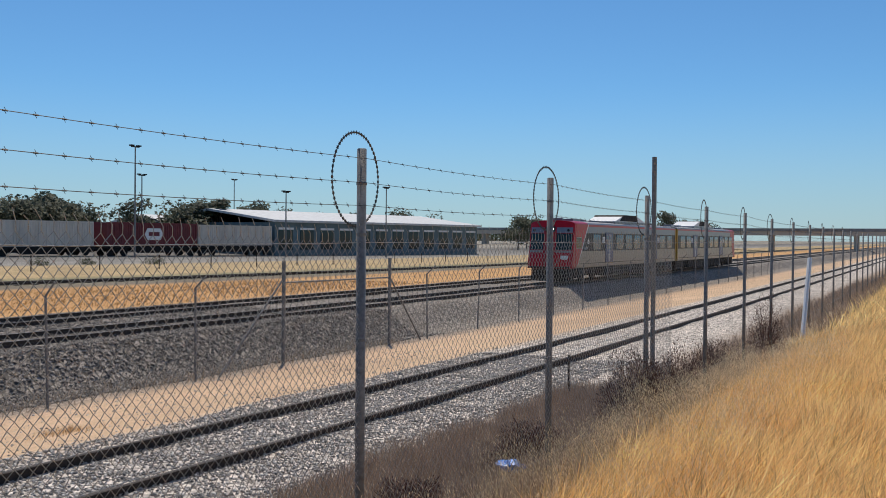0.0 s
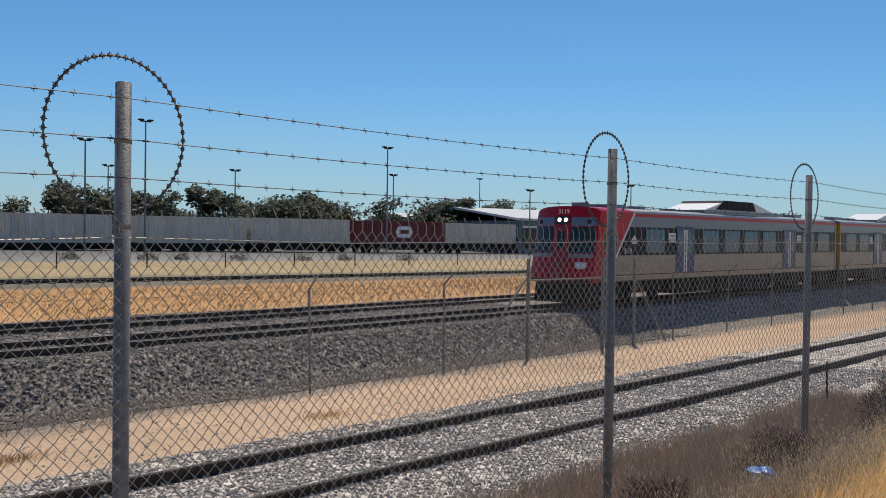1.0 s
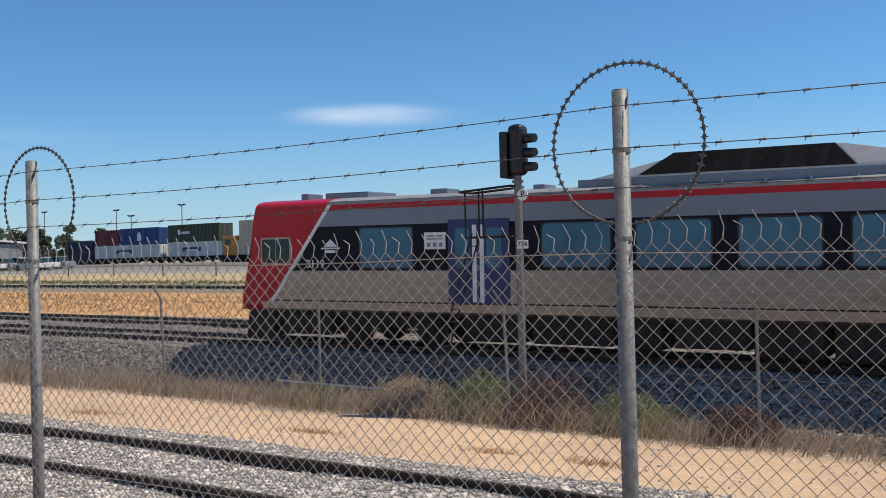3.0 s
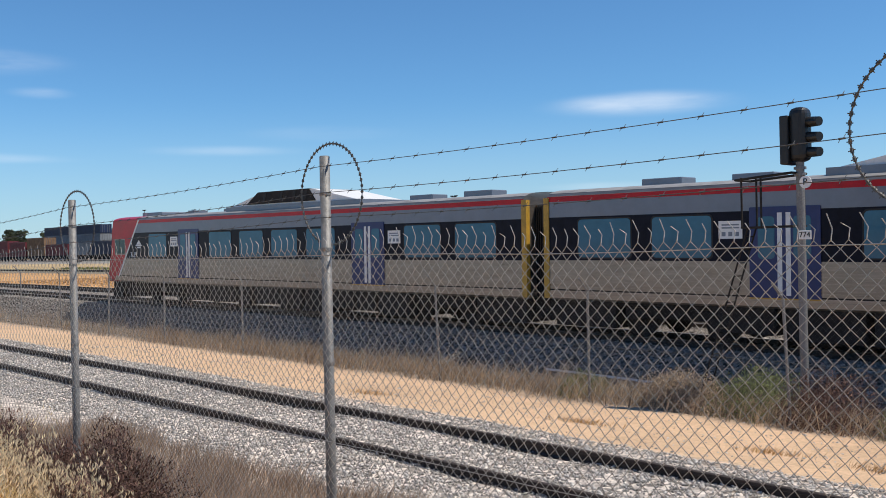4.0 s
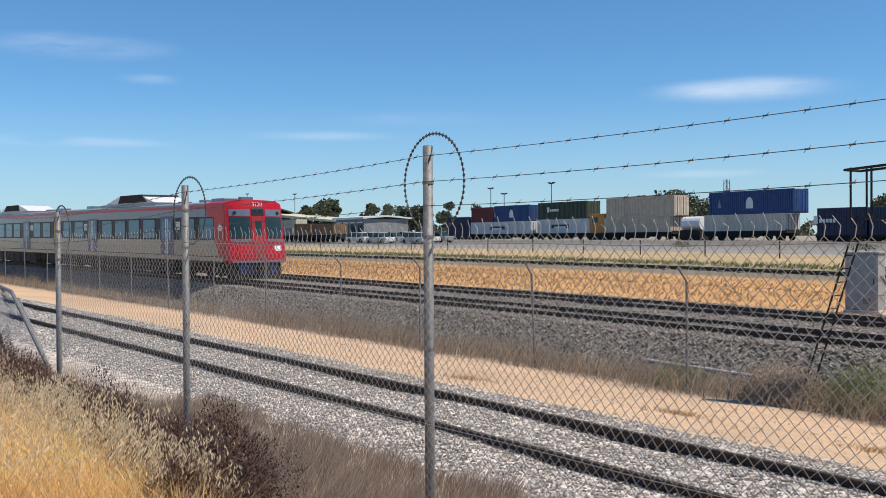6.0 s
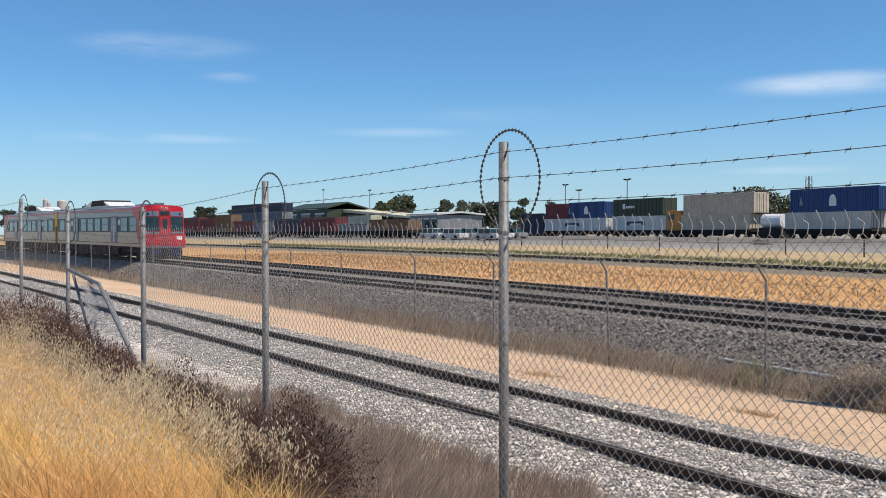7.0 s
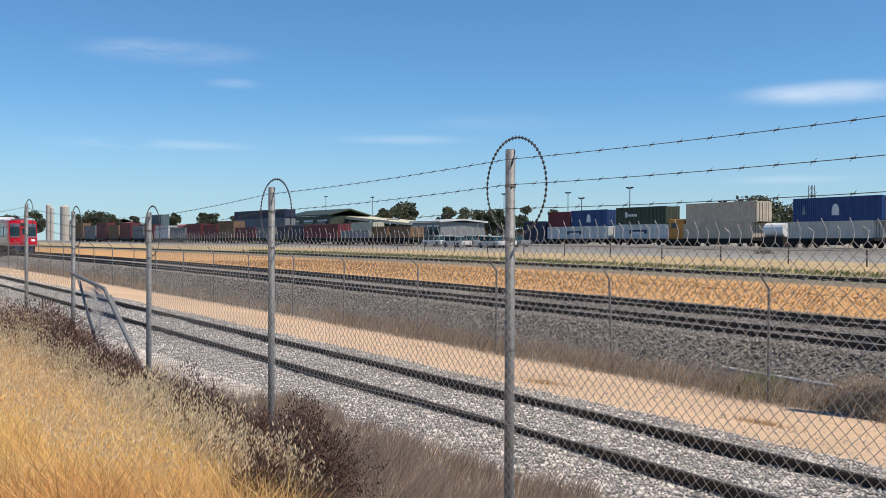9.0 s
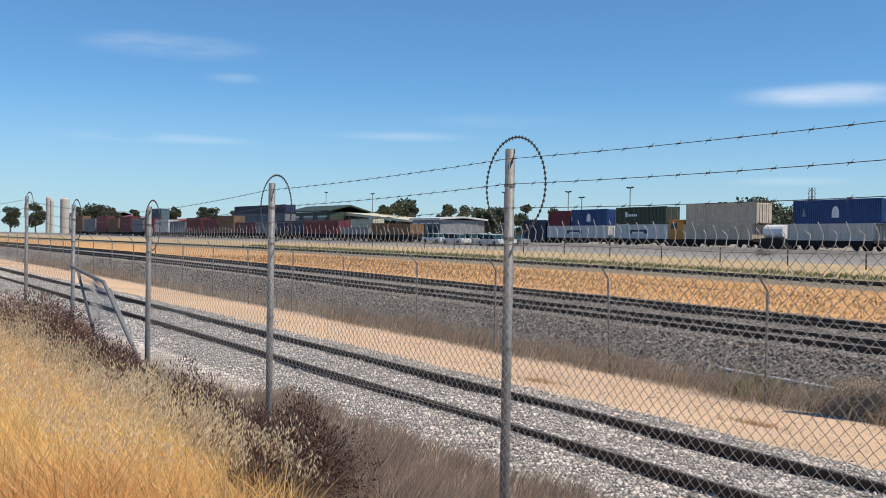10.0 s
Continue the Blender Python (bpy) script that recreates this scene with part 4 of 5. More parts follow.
# ---- vegetation ----
def blades(name, label, category, material, count, place, height, width, lean, seed, segs=2, curl=0.35):
    """Thin bent blades; place(rng) gives x, y, size."""
    rng = random.Random(seed)
    v, f = [], []
    for _ in range(count):
        x, y, s = place(rng)
        z = ground_z(x, y) - 0.02
        h = height * s * rng.uniform(0.55, 1.25)
        w = width * rng.uniform(0.6, 1.4)
        a = rng.uniform(0, 6.283)
        la = rng.gauss(lean[1], 0.9)
        dx, dy = math.cos(la) * lean[0] * rng.uniform(0.3, 1.6), math.sin(la) * lean[0] * rng.uniform(0.3, 1.6)
        ca, sa = math.cos(a) * w / 2, math.sin(a) * w / 2
        k = len(v)
        for j in range(segs):
            t = j / segs
            b = t + curl * t * t
            ww = 1 - 0.5 * t
            px, py, pz = x + dx * h * b, y + dy * h * b, z + h * t * (1 - 0.12 * t)
            v += [(px - ca * ww, py - sa * ww, pz), (px + ca * ww, py + sa * ww, pz)]
        b = 1 + curl
        v.append((x + dx * h * b, y + dy * h * b, z + h * 0.88))
        for j in range(segs - 1):
            f.append((k + 2 * j, k + 2 * j + 1, k + 2 * j + 3, k + 2 * j + 2))
        f.append((k + 2 * segs - 2, k + 2 * segs - 1, k + 2 * segs))
    me = mesh_of(name, v, f, material)
    return tagged(new(name, me), label, category, kind="stuff")


def bank(x0, x1, y0, y1, power=1.0):
    def place(r):
        x = r.uniform(x0, x1)
        y = y1 + (y0 - y1) * r.random() ** power
        return x, y, max(0.35, 0.8 + 0.55 * noise.noise((x * 0.9, y * 0.9, 7)) + 0.5 * noise.noise((x * 3.1, y * 3.1, 2)))
    return place


def among_shrubs(r):
    x, y, s = bank(-13, 19, -0.8, 3.35, 1.2)(r)
    return x, y, s * (0.4 if x < -4.0 and y < 0.35 else 1.0)


blades("golden_bank_grass", "tall dry golden grass covering the bank", "grass", STRAW, 56000, bank(-12, -2.2, -4.0, -0.7), 0.40, 0.006, (0.45, -0.6), 11)
blades("golden_bank_grass", "tall dry golden grass covering the bank", "grass", STRAW, 62000, bank(3.8, 20, -3.6, -0.6), 0.40, 0.007, (0.45, -0.6), 12)
blades("golden_bank_grass", "tall dry golden grass covering the bank", "grass", STRAW, 26000, bank(20, 60, -8, -0.9), 0.45, 0.018, (0.45, -0.6), 13)
blades("golden_bank_grass", "tall dry golden grass covering the bank", "grass", STRAW, 10000, bank(-40, -12, -8, -1.0), 0.45, 0.016, (0.45, -0.6), 14)
blades("golden_bank_grass", "short dry golden grass trodden on the bank", "grass", STRAW, 22000, bank(-2.2, 3.8, -4.2, -0.7), 0.24, 0.006, (0.5, -0.6), 24)
blades("golden_bank_grass", "dry golden grass behind the bank", "grass", STRAW, 30000, bank(-12, 20, -9.0, -3.9), 0.38, 0.011, (0.45, -0.6), 25)
blades("dead_fence_grass", "grey-brown dead grass and stalks along the fence", "grass", GREYGRASS, 150000, among_shrubs, 0.36, 0.006, (0.35, 0.5), 15)
blades("dead_fence_grass", "grey-brown dead grass and stalks along the fence", "grass", GREYGRASS, 9000, bank(22, 70, -1.0, 2.2), 0.4, 0.014, (0.35, 0.5), 16)


def verge(r):
    x = (r.uniform(-33, 0.4) if r.random() < 0.7 else r.uniform(-95, -33)) if r.random() < 0.88 else r.uniform(0.4, 32)
    y = max(13.6, r.gauss(14.6, 0.5))
    return x, y, (0.5 + 0.75 * smooth01((-x + 2) / 10)) * (0.6 + 0.8 * abs(noise.noise((x * 0.5, y, 1))))


blades("verge_dead_grass", "grey dead grass along the inner fence", "grass", PALEGRASS, 18000, verge, 0.72, 0.014, (0.4, 0.3), 17)
blades("brown_field_grass", "brown dry grass between the main line and far track", "grass", BROWNGRASS, 30000,
       lambda r: (r.uniform(-90, 60), r.uniform(28, 43), 0.4 + 0.9 * abs(noise.noise((r.uniform(0, 9), 1, 1)))), 0.26, 0.05, (0.6, 0.3), 18)
blades("sparse_path_tufts", "small dry tufts on the sandy path", "grass", BROWNGRASS, 2500,
       lambda r: (lambda c: (c[0] + r.gauss(0, 0.3), c[1] + r.gauss(0, 0.18), 0.35))(r.choice(((-4.1, 9.8), (-9.5, 10.3), (6.7, 10.2), (7.6, 10.5), (2.3, 10.0), (-14, 9.3), (-6.0, 10.1), (12.5, 9.5)))), 0.35, 0.008, (0.5, 0.3), 19)


def seed_heads(name, count, place, seed):
    """Drooping pale spikelets on thin stalks."""
    rng = random.Random(seed)
    g = Geo()
    for _ in range(count):
        x, y, s = place(rng)
        z = ground_z(x, y)
        h = 0.5 * s * rng.uniform(0.8, 1.3)
        a = rng.uniform(0, 6.283)
        d = Vector((math.cos(a), math.sin(a), 0)) * 0.12 + Vector((0.02, -0.06, 0))
        top = Vector((x, y, z + h)) + d
        g.add([(x - 0.0015, y, z), (x + 0.0015, y, z), tuple(top)], [(0, 1, 2)])
        for k in range(rng.randint(4, 7)):
            p = Vector((x, y, z)).lerp(top, 0.72 + 0.28 * rng.random()) + Vector((rng.gauss(0, 0.03), rng.gauss(0, 0.03), rng.gauss(0, 0.02)))
            q = p + Vector((rng.gauss(0.008, 0.012), rng.gauss(-0.004, 0.012), -0.028))
            w = 0.0045
            g.add([tuple(p), (p.x * 0.5 + q.x * 0.5 - w, p.y * 0.5 + q.y * 0.5, p.z * 0.5 + q.z * 0.5), tuple(q), (p.x * 0.5 + q.x * 0.5 + w, p.y * 0.5 + q.y * 0.5 + w, p.z * 0.5 + q.z * 0.5)],
                  [(0, 1, 2, 3)])
    return tagged(new(name, mesh_of(name, g.v, g.f, SEED)), "pale drooping oat heads on the edge of the bank", "grass", kind="stuff")


seed_heads("oat_heads", 3600, bank(-12, -4.0, -1.9, -0.6, 1.7), 21)
seed_heads("oat_heads", 5000, bank(3.8, 16, -1.8, -0.2, 1.8), 22)


def shrub(name, label, x, y, r, h, material, seed, twigs=1500, leafy=0.0):
    rng = random.Random(seed)
    z = ground_z(x, y) - 0.02
    bush = thing(name, label, "shrub", pose(x, y, z), group="shrubs along the fence")
    x = y = z = 0.0
    g = Geo()
    for _ in range(twigs):
        a, e = rng.uniform(0, 6.283), math.asin(rng.uniform(0.05, 1))
        d = Vector((math.cos(a) * math.cos(e), math.sin(a) * math.cos(e), math.sin(e)))
        s = rng.uniform(0.35, 1.0) ** 0.6 * (0.8 + 0.3 * noise.noise(d * 2 + Vector((seed, 0, 0))))
        p = Vector((x + d.x * r * s, y + d.y * r * s, z + d.z * h * s))
        o = Vector((rng.gauss(0, 1), rng.gauss(0, 1), rng.gauss(0.4, 1))).normalized()
        q = p + (d * 0.25 + o * 0.9) * rng.uniform(0.03, 0.085) * (0.55 + 0.3 * r)
        w = 0.0035 + 0.003 * r + leafy
        sd = o.cross(d).normalized() * w
        if leafy:
            mid = (p + q) / 2
            g.add([tuple(p), tuple(mid + sd), tuple(q), tuple(mid - sd)], [(0, 1, 2, 3)])
        else:
            g.add([tuple(p - sd), tuple(p + sd), tuple(q)], [(0, 1, 2)])
    part("foliage" if leafy else "twig_mass", g.out, material, bush)
    g = Geo()
    for _ in range(18):
        a = rng.uniform(0, 6.283)
        e = rng.uniform(0.4, 1.4)
        q = Vector((x + math.cos(a) * math.cos(e) * r * 0.7, y + math.sin(a) * math.cos(e) * r * 0.7, z + math.sin(e) * h * 0.75))
        g.rod((x, y, z), q, 0.006, 4, 0.002)
    part("stem", g.out, material, bush)
    return bush


DRY = "dry purple-brown twiggy shrub at the fence foot"
for i, (x, y, r, h) in enumerate(((-4.85, -0.30, 0.66, 0.66), (-4.3, -0.75, 0.4, 0.42), (-5.5, -0.45, 0.5, 0.5), (-6.3, -0.45, 0.5, 0.55), (-7.1, -0.35, 0.55, 0.6), (-7.9, -0.5, 0.5, 0.55), (-8.7, -0.45, 0.6, 0.62), (-9.6, -0.55, 0.55, 0.65), (-10.6, -0.5, 0.6, 0.7), (-11.6, -0.5, 0.8, 0.85), (-12.5, -0.6, 0.7, 0.75),
                                  (-13.4, -0.6, 0.7, 0.75), (-16, -0.7, 0.9, 0.9), (11.8, 0.1, 0.55, 0.85), (12.9, 0.2, 0.5, 0.7), (14.2, 0.2, 0.6, 0.7), (10.4, 0.7, 0.5, 0.45), (8.4, 0.9, 0.45, 0.4),
                                  (19.5, -0.1, 0.5, 1.05), (17, 0.3, 0.6, 0.6), (7.0, 1.0, 0.5, 0.35), (-7.2, 0.3, 0.5, 0.4))):
    shrub("dry_shrub", DRY, x, y, r, h * 1.3, TWIG, 40 + i, 9000 if abs(x) < 13 else 3500)
for i, (x, y, r, h) in enumerate(((7.1, 13.6, 0.6, 0.85), (6.3, 13.5, 0.45, 0.58))):
    shrub("green_weed", "small green weed growing at the path edge", x, y, r, h, GREENWEED, 70 + i, 1500, 0.012)
for i, (x, y, r, h) in enumerate(((-8.8, 15.0, 1.3, 1.3), (-7.2, 14.7, 1.3, 1.35), (-10.8, 15.1, 1.15, 1.0), (-5.4, 14.8, 1.15, 1.1), (-3.4, 14.9, 1.0, 0.9), (-9.9, 14.6, 1.0, 0.9), (-13.2, 15.0, 0.9, 0.7), (2.2, 14.9, 0.75, 1.0))):
    shrub("verge_shrub", "grey-green dead shrub on the verge by the inner fence", x, y, r, h, (GREENWEED, TWIG, PALEGRASS)[i % 3], 80 + i, 6500, 0.004)


def blue_bag():
    bm = bmesh.new()
    bmesh.ops.create_icosphere(bm, subdivisions=3, radius=0.15)
    for q in bm.verts:
        q.co *= 0.75 + 0.5 * noise.noise(q.co * 9)
        q.co.z *= 0.45
    ob = part("plastic_bag", bm, BLUEPLASTIC)
    ob.location = (9.3, 0.45, ground_z(9.3, 0.45) + 0.18)
    tagged(ob, "crumpled bright blue plastic bag caught in dead grass", "bag")


blue_bag()


def small_posts():
    t = thing("tall_pole", "tall thin steel pole behind the fence", "pole")
    part("shaft", Geo().rod((13.45, 0.32, -0.2), (13.45, 0.32, 2.98), 0.03, 8).out, GALV, t)
    s = thing("white_stake", "leaning white stake beside the fence", "stake")
    part("shaft", Geo().rod((21.3, -0.5, 0.1), (22.3, -0.5, 1.6), 0.045, 8).out, WHITE, s)
    k = thing("short_stake", "short rusty stake in dead grass", "stake")
    part("shaft", Geo().rod((17.9, 3.0, -0.9), (17.88, 3.0, -0.1), 0.02, 6).out, RAIL, k)


small_posts()


# ---- freight yard ----
def yard_y(x):
    """The yard tracks run slightly across the main line."""
    return 84 - 0.12 * (x - 27)


YAW = math.degrees(math.atan(-0.12))
PAINT = {
    "beige": mat("beige_container_paint", (0.60, 0.55, 0.48), 0.6, 0, 0.1, 1.2, stretch=(1, 1, 0.3)),
    "pale": mat("pale_grey_container_paint", (0.55, 0.56, 0.56), 0.6, 0, 0.1, 1.2, stretch=(1, 1, 0.3)),
    "maroon": mat("maroon_container_paint", (0.16, 0.022, 0.028), 0.55, 0, 0.15, 1.2),
    "navy": mat("navy_container_paint", (0.012, 0.022, 0.065), 0.5, 0, 0.15, 1.2),
    "blue": mat("blue_container_paint", (0.015, 0.055, 0.19), 0.5, 0, 0.12, 1.2),
    "green": mat("dark_green_container_paint", (0.045, 0.06, 0.035), 0.55, 0, 0.12, 1.2),
    "white": mat("white_container_paint", (0.62, 0.62, 0.60), 0.55, 0, 0.1, 1.2),
    "tan": mat("tan_container_paint", (0.58, 0.48, 0.36), 0.6, 0, 0.1, 1.2),
    "orange": mat("orange_locomotive_paint", (0.55, 0.22, 0.03), 0.5, 0, 0.12, 1.2),
    "brown": mat("brown_wagon_paint", (0.22, 0.13, 0.07), 0.7, 0, 0.2, 1.2),
    "teal": mat("dull_teal_cladding", (0.10, 0.16, 0.18), 0.6, 0, 0.15, 0.5),
    "cream": mat("cream_cladding", (0.62, 0.58, 0.42), 0.6, 0, 0.1, 0.5),
    "redroof": mat("red_roof_tiles", (0.34, 0.08, 0.06), 0.7, 0, 0.2, 0.8),
    "greyroof": mat("grey_roof_sheet", (0.22, 0.23, 0.24), 0.6, 0, 0.15, 0.6),
}


def container(x0, x1, z0, z1, paint, words, emblem=None, y=None):
    xm = (x0 + x1) / 2
    at = (xm, yard_y(xm) if y is None else y, z0)
    L, h = (x1 - x0) * 1.005, z1 - z0
    c = thing("shipping_container", words, "container", pose(*at, 0, 0, YAW if y is None else 0), group="containers in the freight yard")
    g = Geo().box(-L / 2 + 0.08, L / 2 - 0.08, -1.16, 1.16, 0.05, h - 0.05)
    n = int(L / 0.3)
    for i in range(n):
        u = -L / 2 + 0.15 + i * (L - 0.3) / n
        for y0, y1 in ((-1.20, -1.15), (1.15, 1.20)):
            g.box(u, u + 0.15, y0, y1, 0.14, h - 0.14)
    part("corrugated_body", g.out, PAINT[paint], c)
    for s in (-1, 1):
        for z in (0.0, h - 0.13):
            ys = sorted((s * 1.08, s * 1.225))
            part("side_rail", Geo().box(-L / 2, L / 2, ys[0], ys[1], z, z + 0.13).out, PAINT[paint], c)
        for u in (-L / 2, L / 2 - 0.16):
            ys = sorted((s * 1.06, s * 1.235))
            part("corner_post", Geo().box(u, u + 0.16, ys[0], ys[1], 0, h).out, PAINT[paint], c)
    d = part("end_door", Geo().box(L / 2 - 0.1, L / 2 + 0.01, -1.04, -0.02, 0.14, h - 0.14).box(L / 2 - 0.1, L / 2 + 0.01, 0.02, 1.04, 0.14, h - 0.14).out, PAINT[paint], c)
    for y in (-0.75, -0.3, 0.3, 0.75):
        part("locking_bar", Geo().rod((L / 2 + 0.04, y, 0.15), (L / 2 + 0.04, y, h - 0.15), 0.03, 5).out, GALV, d)
    if emblem == "diamond":
        part("emblem", Geo().prism([(-1.3, h * 0.5), (-0.9, h * 0.25), (0.9, h * 0.25), (1.3, h * 0.5), (0.9, h * 0.76), (-0.9, h * 0.76)], -1.24, -1.2).out, WHITE, c, "plain white lozenge emblem")
        part("emblem_bar", Geo().box(-0.75, 0.75, -1.25, -1.235, h * 0.42, h * 0.6).out, PAINT[paint], c)
    elif emblem == "bars":
        g = Geo()
        for i, w in enumerate((0.62, 0.7, 0.5, 0.5)):
            u = -1.3 + i * 0.8
            g.prism([(u, h * 0.38), (u + w, h * 0.38), (u + w + 0.18, h * 0.66), (u + 0.18, h * 0.66)], -1.24, -1.2)
        part("emblem", g.out, PAINT["navy"], c, "plain dark slanted bars")
    elif emblem == "arch":
        pts = [(0.5 * math.cos(radians(a)), h * 0.42 + 0.8 * math.sin(radians(a))) for a in range(0, 181, 20)]
        part("emblem", Geo().prism([(-0.5, h * 0.24)] + pts[::-1] + [(0.5, h * 0.24)], -1.24, -1.2).out, WHITE, c, "plain white arched emblem")
        part("emblem", Geo().prism([(-4.8, h * 0.3), (-4.2, h * 0.3), (-4.5, h * 0.7)], -1.24, -1.2).out, GREYPAINT, c)
    elif emblem == "stripe":
        part("emblem", Geo().box(-2.6, 1.4, -1.24, -1.2, h * 0.35, h * 0.62).out, PAINT["navy"], c, "dark stripe with pale middle")
        part("emblem", Geo().box(-1.9, 0.7, -1.25, -1.235, h * 0.35, h * 0.48).out, WHITE, c)
    elif emblem == "dots":
        g = Geo().box(-3.4, -2.9, -1.24, -1.2, h * 0.42, h * 0.72)
        for i in range(5):
            g.box(-2.7 + i * 0.42, -2.4 + i * 0.42, -1.24, -1.2, h * 0.46, h * 0.6)
        part("emblem", g.out, WHITE, c, "pale unreadable bars")
    return c


def wagon(x0, x1, deck, y=None):
    xm, L = (x0 + x1) / 2, x1 - x0
    at = yard_y(xm) if y is None else y
    zg = ground_z(xm, at)
    w = thing("flat_wagon", "dark grimy flat wagon under containers in the yard", "wagon", pose(xm, at, 0, 0, 0, YAW if y is None else 0), group="wagons in the freight yard")
    part("deck", Geo().box(-L / 2 - 0.2, L / 2 + 0.2, -1.25, 1.25, deck - 0.28, deck - 0.01).out, UNDER, w)
    part("centre_sill", Geo().box(-L / 2 - 0.8, L / 2 + 0.8, -0.3, 0.3, deck - 0.6, deck - 0.28).prism([(-L / 4, deck - 0.28), (L / 4, deck - 0.28), (L / 6, deck - 0.8), (-L / 6, deck - 0.8)], -1.1, -1.0).out, UNDER, w)
    for s in (-1, 1):
        u = s * (L / 2 - 1.6)
        b = part("bogie", Geo().box(u - 1.2, u + 1.2, -1.05, -0.9, zg + 0.5, zg + 0.85).box(u - 1.2, u + 1.2, 0.9, 1.05, zg + 0.5, zg + 0.85).box(u - 0.3, u + 0.3, -0.9, 0.9, zg + 0.5, deck - 0.3).out, UNDER, w)
        for du in (-0.9, 0.9):
            for y in (-0.8, 0.8):
                part("wheel", Geo().rod((u + du, y - 0.06, zg + 0.46), (u + du, y + 0.06, zg + 0.46), 0.46, 14).out, UNDER, b)


BE = "weathered beige container on a flat wagon in the yard"
for x0, x1, z0, z1, paint, words, em in (
        (91.2, 103.4, 0.8, 3.25, "beige", BE, None), (78.5, 91.0, 0.8, 3.35, "maroon", "maroon container with a white lozenge emblem on a wagon", "diamond"),
        (64.4, 76.9, 0.75, 3.35, "beige", BE, None), (52.0, 63.9, 0.7, 3.3, "beige", BE, None), (37.5, 49.8, 0.7, 3.3, "beige", BE, None),
        (24.6, 37.1, 0.75, 3.4, "pale", "pale grey container with dark slanted bars on a wagon", "bars"), (12.0, 24.4, 0.75, 3.15, "maroon", "plain dark maroon container on a wagon", None),
        (-1.8, 9.1, 0.8, 3.5, "beige", BE, None), (-16.1, -3.8, 0.95, 3.65, "pale", "pale grey container on a flat wagon in the yard", None),
        (-34.4, -17.1, 1.1, 3.8, "beige", BE, None),
        (-50.2, -36.9, 1.95, 4.75, "navy", "dark navy container on a wagon in the yard", "dots"), (-56.4, -50.5, 1.95, 4.8, "navy", "short dark navy container on a wagon", "dots"),
        (-72.4, -60.5, 2.5, 4.4, "beige", "low beige container under a blue one", None), (-71.6, -59.4, 4.42, 7.1, "blue", "blue container with a white arched emblem stacked on another", "arch"),
        (-90.6, -78.0, 2.5, 4.45, "tan", "low tan container under another", None), (-90.1, -77.3, 4.47, 7.1, "tan", "tan container stacked on another", None),
        (-105.6, -93.6, 2.5, 4.5, "white", "white container with a dark stripe under a green one", "stripe"), (-105.4, -94.2, 4.52, 7.0, "green", "dark green container with pale bars stacked on another", "dots"),
        (-123.8, -107.2, 2.5, 4.4, "white", "white container with a dark stripe under two others", "stripe"), (-117.0, -107.6, 4.42, 6.9, "blue", "blue container with a white emblem stacked on another", "arch"),
        (-123.6, -117.3, 4.42, 6.8, "maroon", "short maroon container stacked on another", None), (-131.2, -124.4, 1.9, 5.4, "navy", "dark wagon body with a rounded top in the yard", None)):
    container(x0, x1, z0, z1, paint, words, em)
for a, b, d in ((91.2, 103.4, 0.8), (78.5, 91.0, 0.8), (64.4, 76.9, 0.75), (52.0, 63.9, 0.7), (37.5, 49.8, 0.7), (24.6, 37.1, 0.75), (12.0, 24.4, 0.75), (-1.8, 9.1, 0.8), (-16.1, -3.8, 0.95), (-34.4, -17.1, 1.1),
                (-50.2, -36.9, 1.95), (-56.4, -50.5, 1.95), (-72.4, -60.5, 2.5), (-90.6, -78.0, 2.5), (-105.6, -93.6, 2.5), (-123.8, -107.2, 2.5), (-131.2, -124.4, 1.9)):
    wagon(a, b, d)


def locomotive():
    xm = -92.0
    t = thing("orange_locomotive", "orange shunting locomotive cab between container wagons", "locomotive", pose(xm, yard_y(xm), 0, 0, 0, YAW))
    part("cab", bevelled(-1.5, 1.5, -1.3, 1.3, 2.4, 5.1, 0.15), PAINT["orange"], t)
    part("cab_window", bevelled(-1.0, 0.2, -1.33, -1.29, 3.9, 4.6, 0.01, 1), SCREEN, t)
    part("frame", Geo().box(-1.7, 1.7, -1.3, 1.3, 1.5, 2.4).out, UNDER, t)
    k = thing("white_tank", "small white tank between containers", "tank", pose(-2.9, yard_y(-2.9), 0.9))
    part("shell", Geo().rod((-0.95, 0, 0.75), (0.95, 0, 0.75), 0.8, 16).out, WHITE, k)
    part("saddle", Geo().box(-0.8, 0.8, -0.6, 0.6, -0.3, 0.2).out, UNDER, k)
    k = thing("white_tank", "white tank with frame beside stacked containers", "tank", pose(-75.2, yard_y(-75.2), 2.6))
    part("shell", Geo().rod((-1.4, 0, 0.9), (1.4, 0, 0.9), 0.85, 16).out, WHITE, k)
    part("saddle", Geo().box(-1.4, 1.4, -1.1, 1.1, -1.3, 0.1).out, UNDER, k)


locomotive()


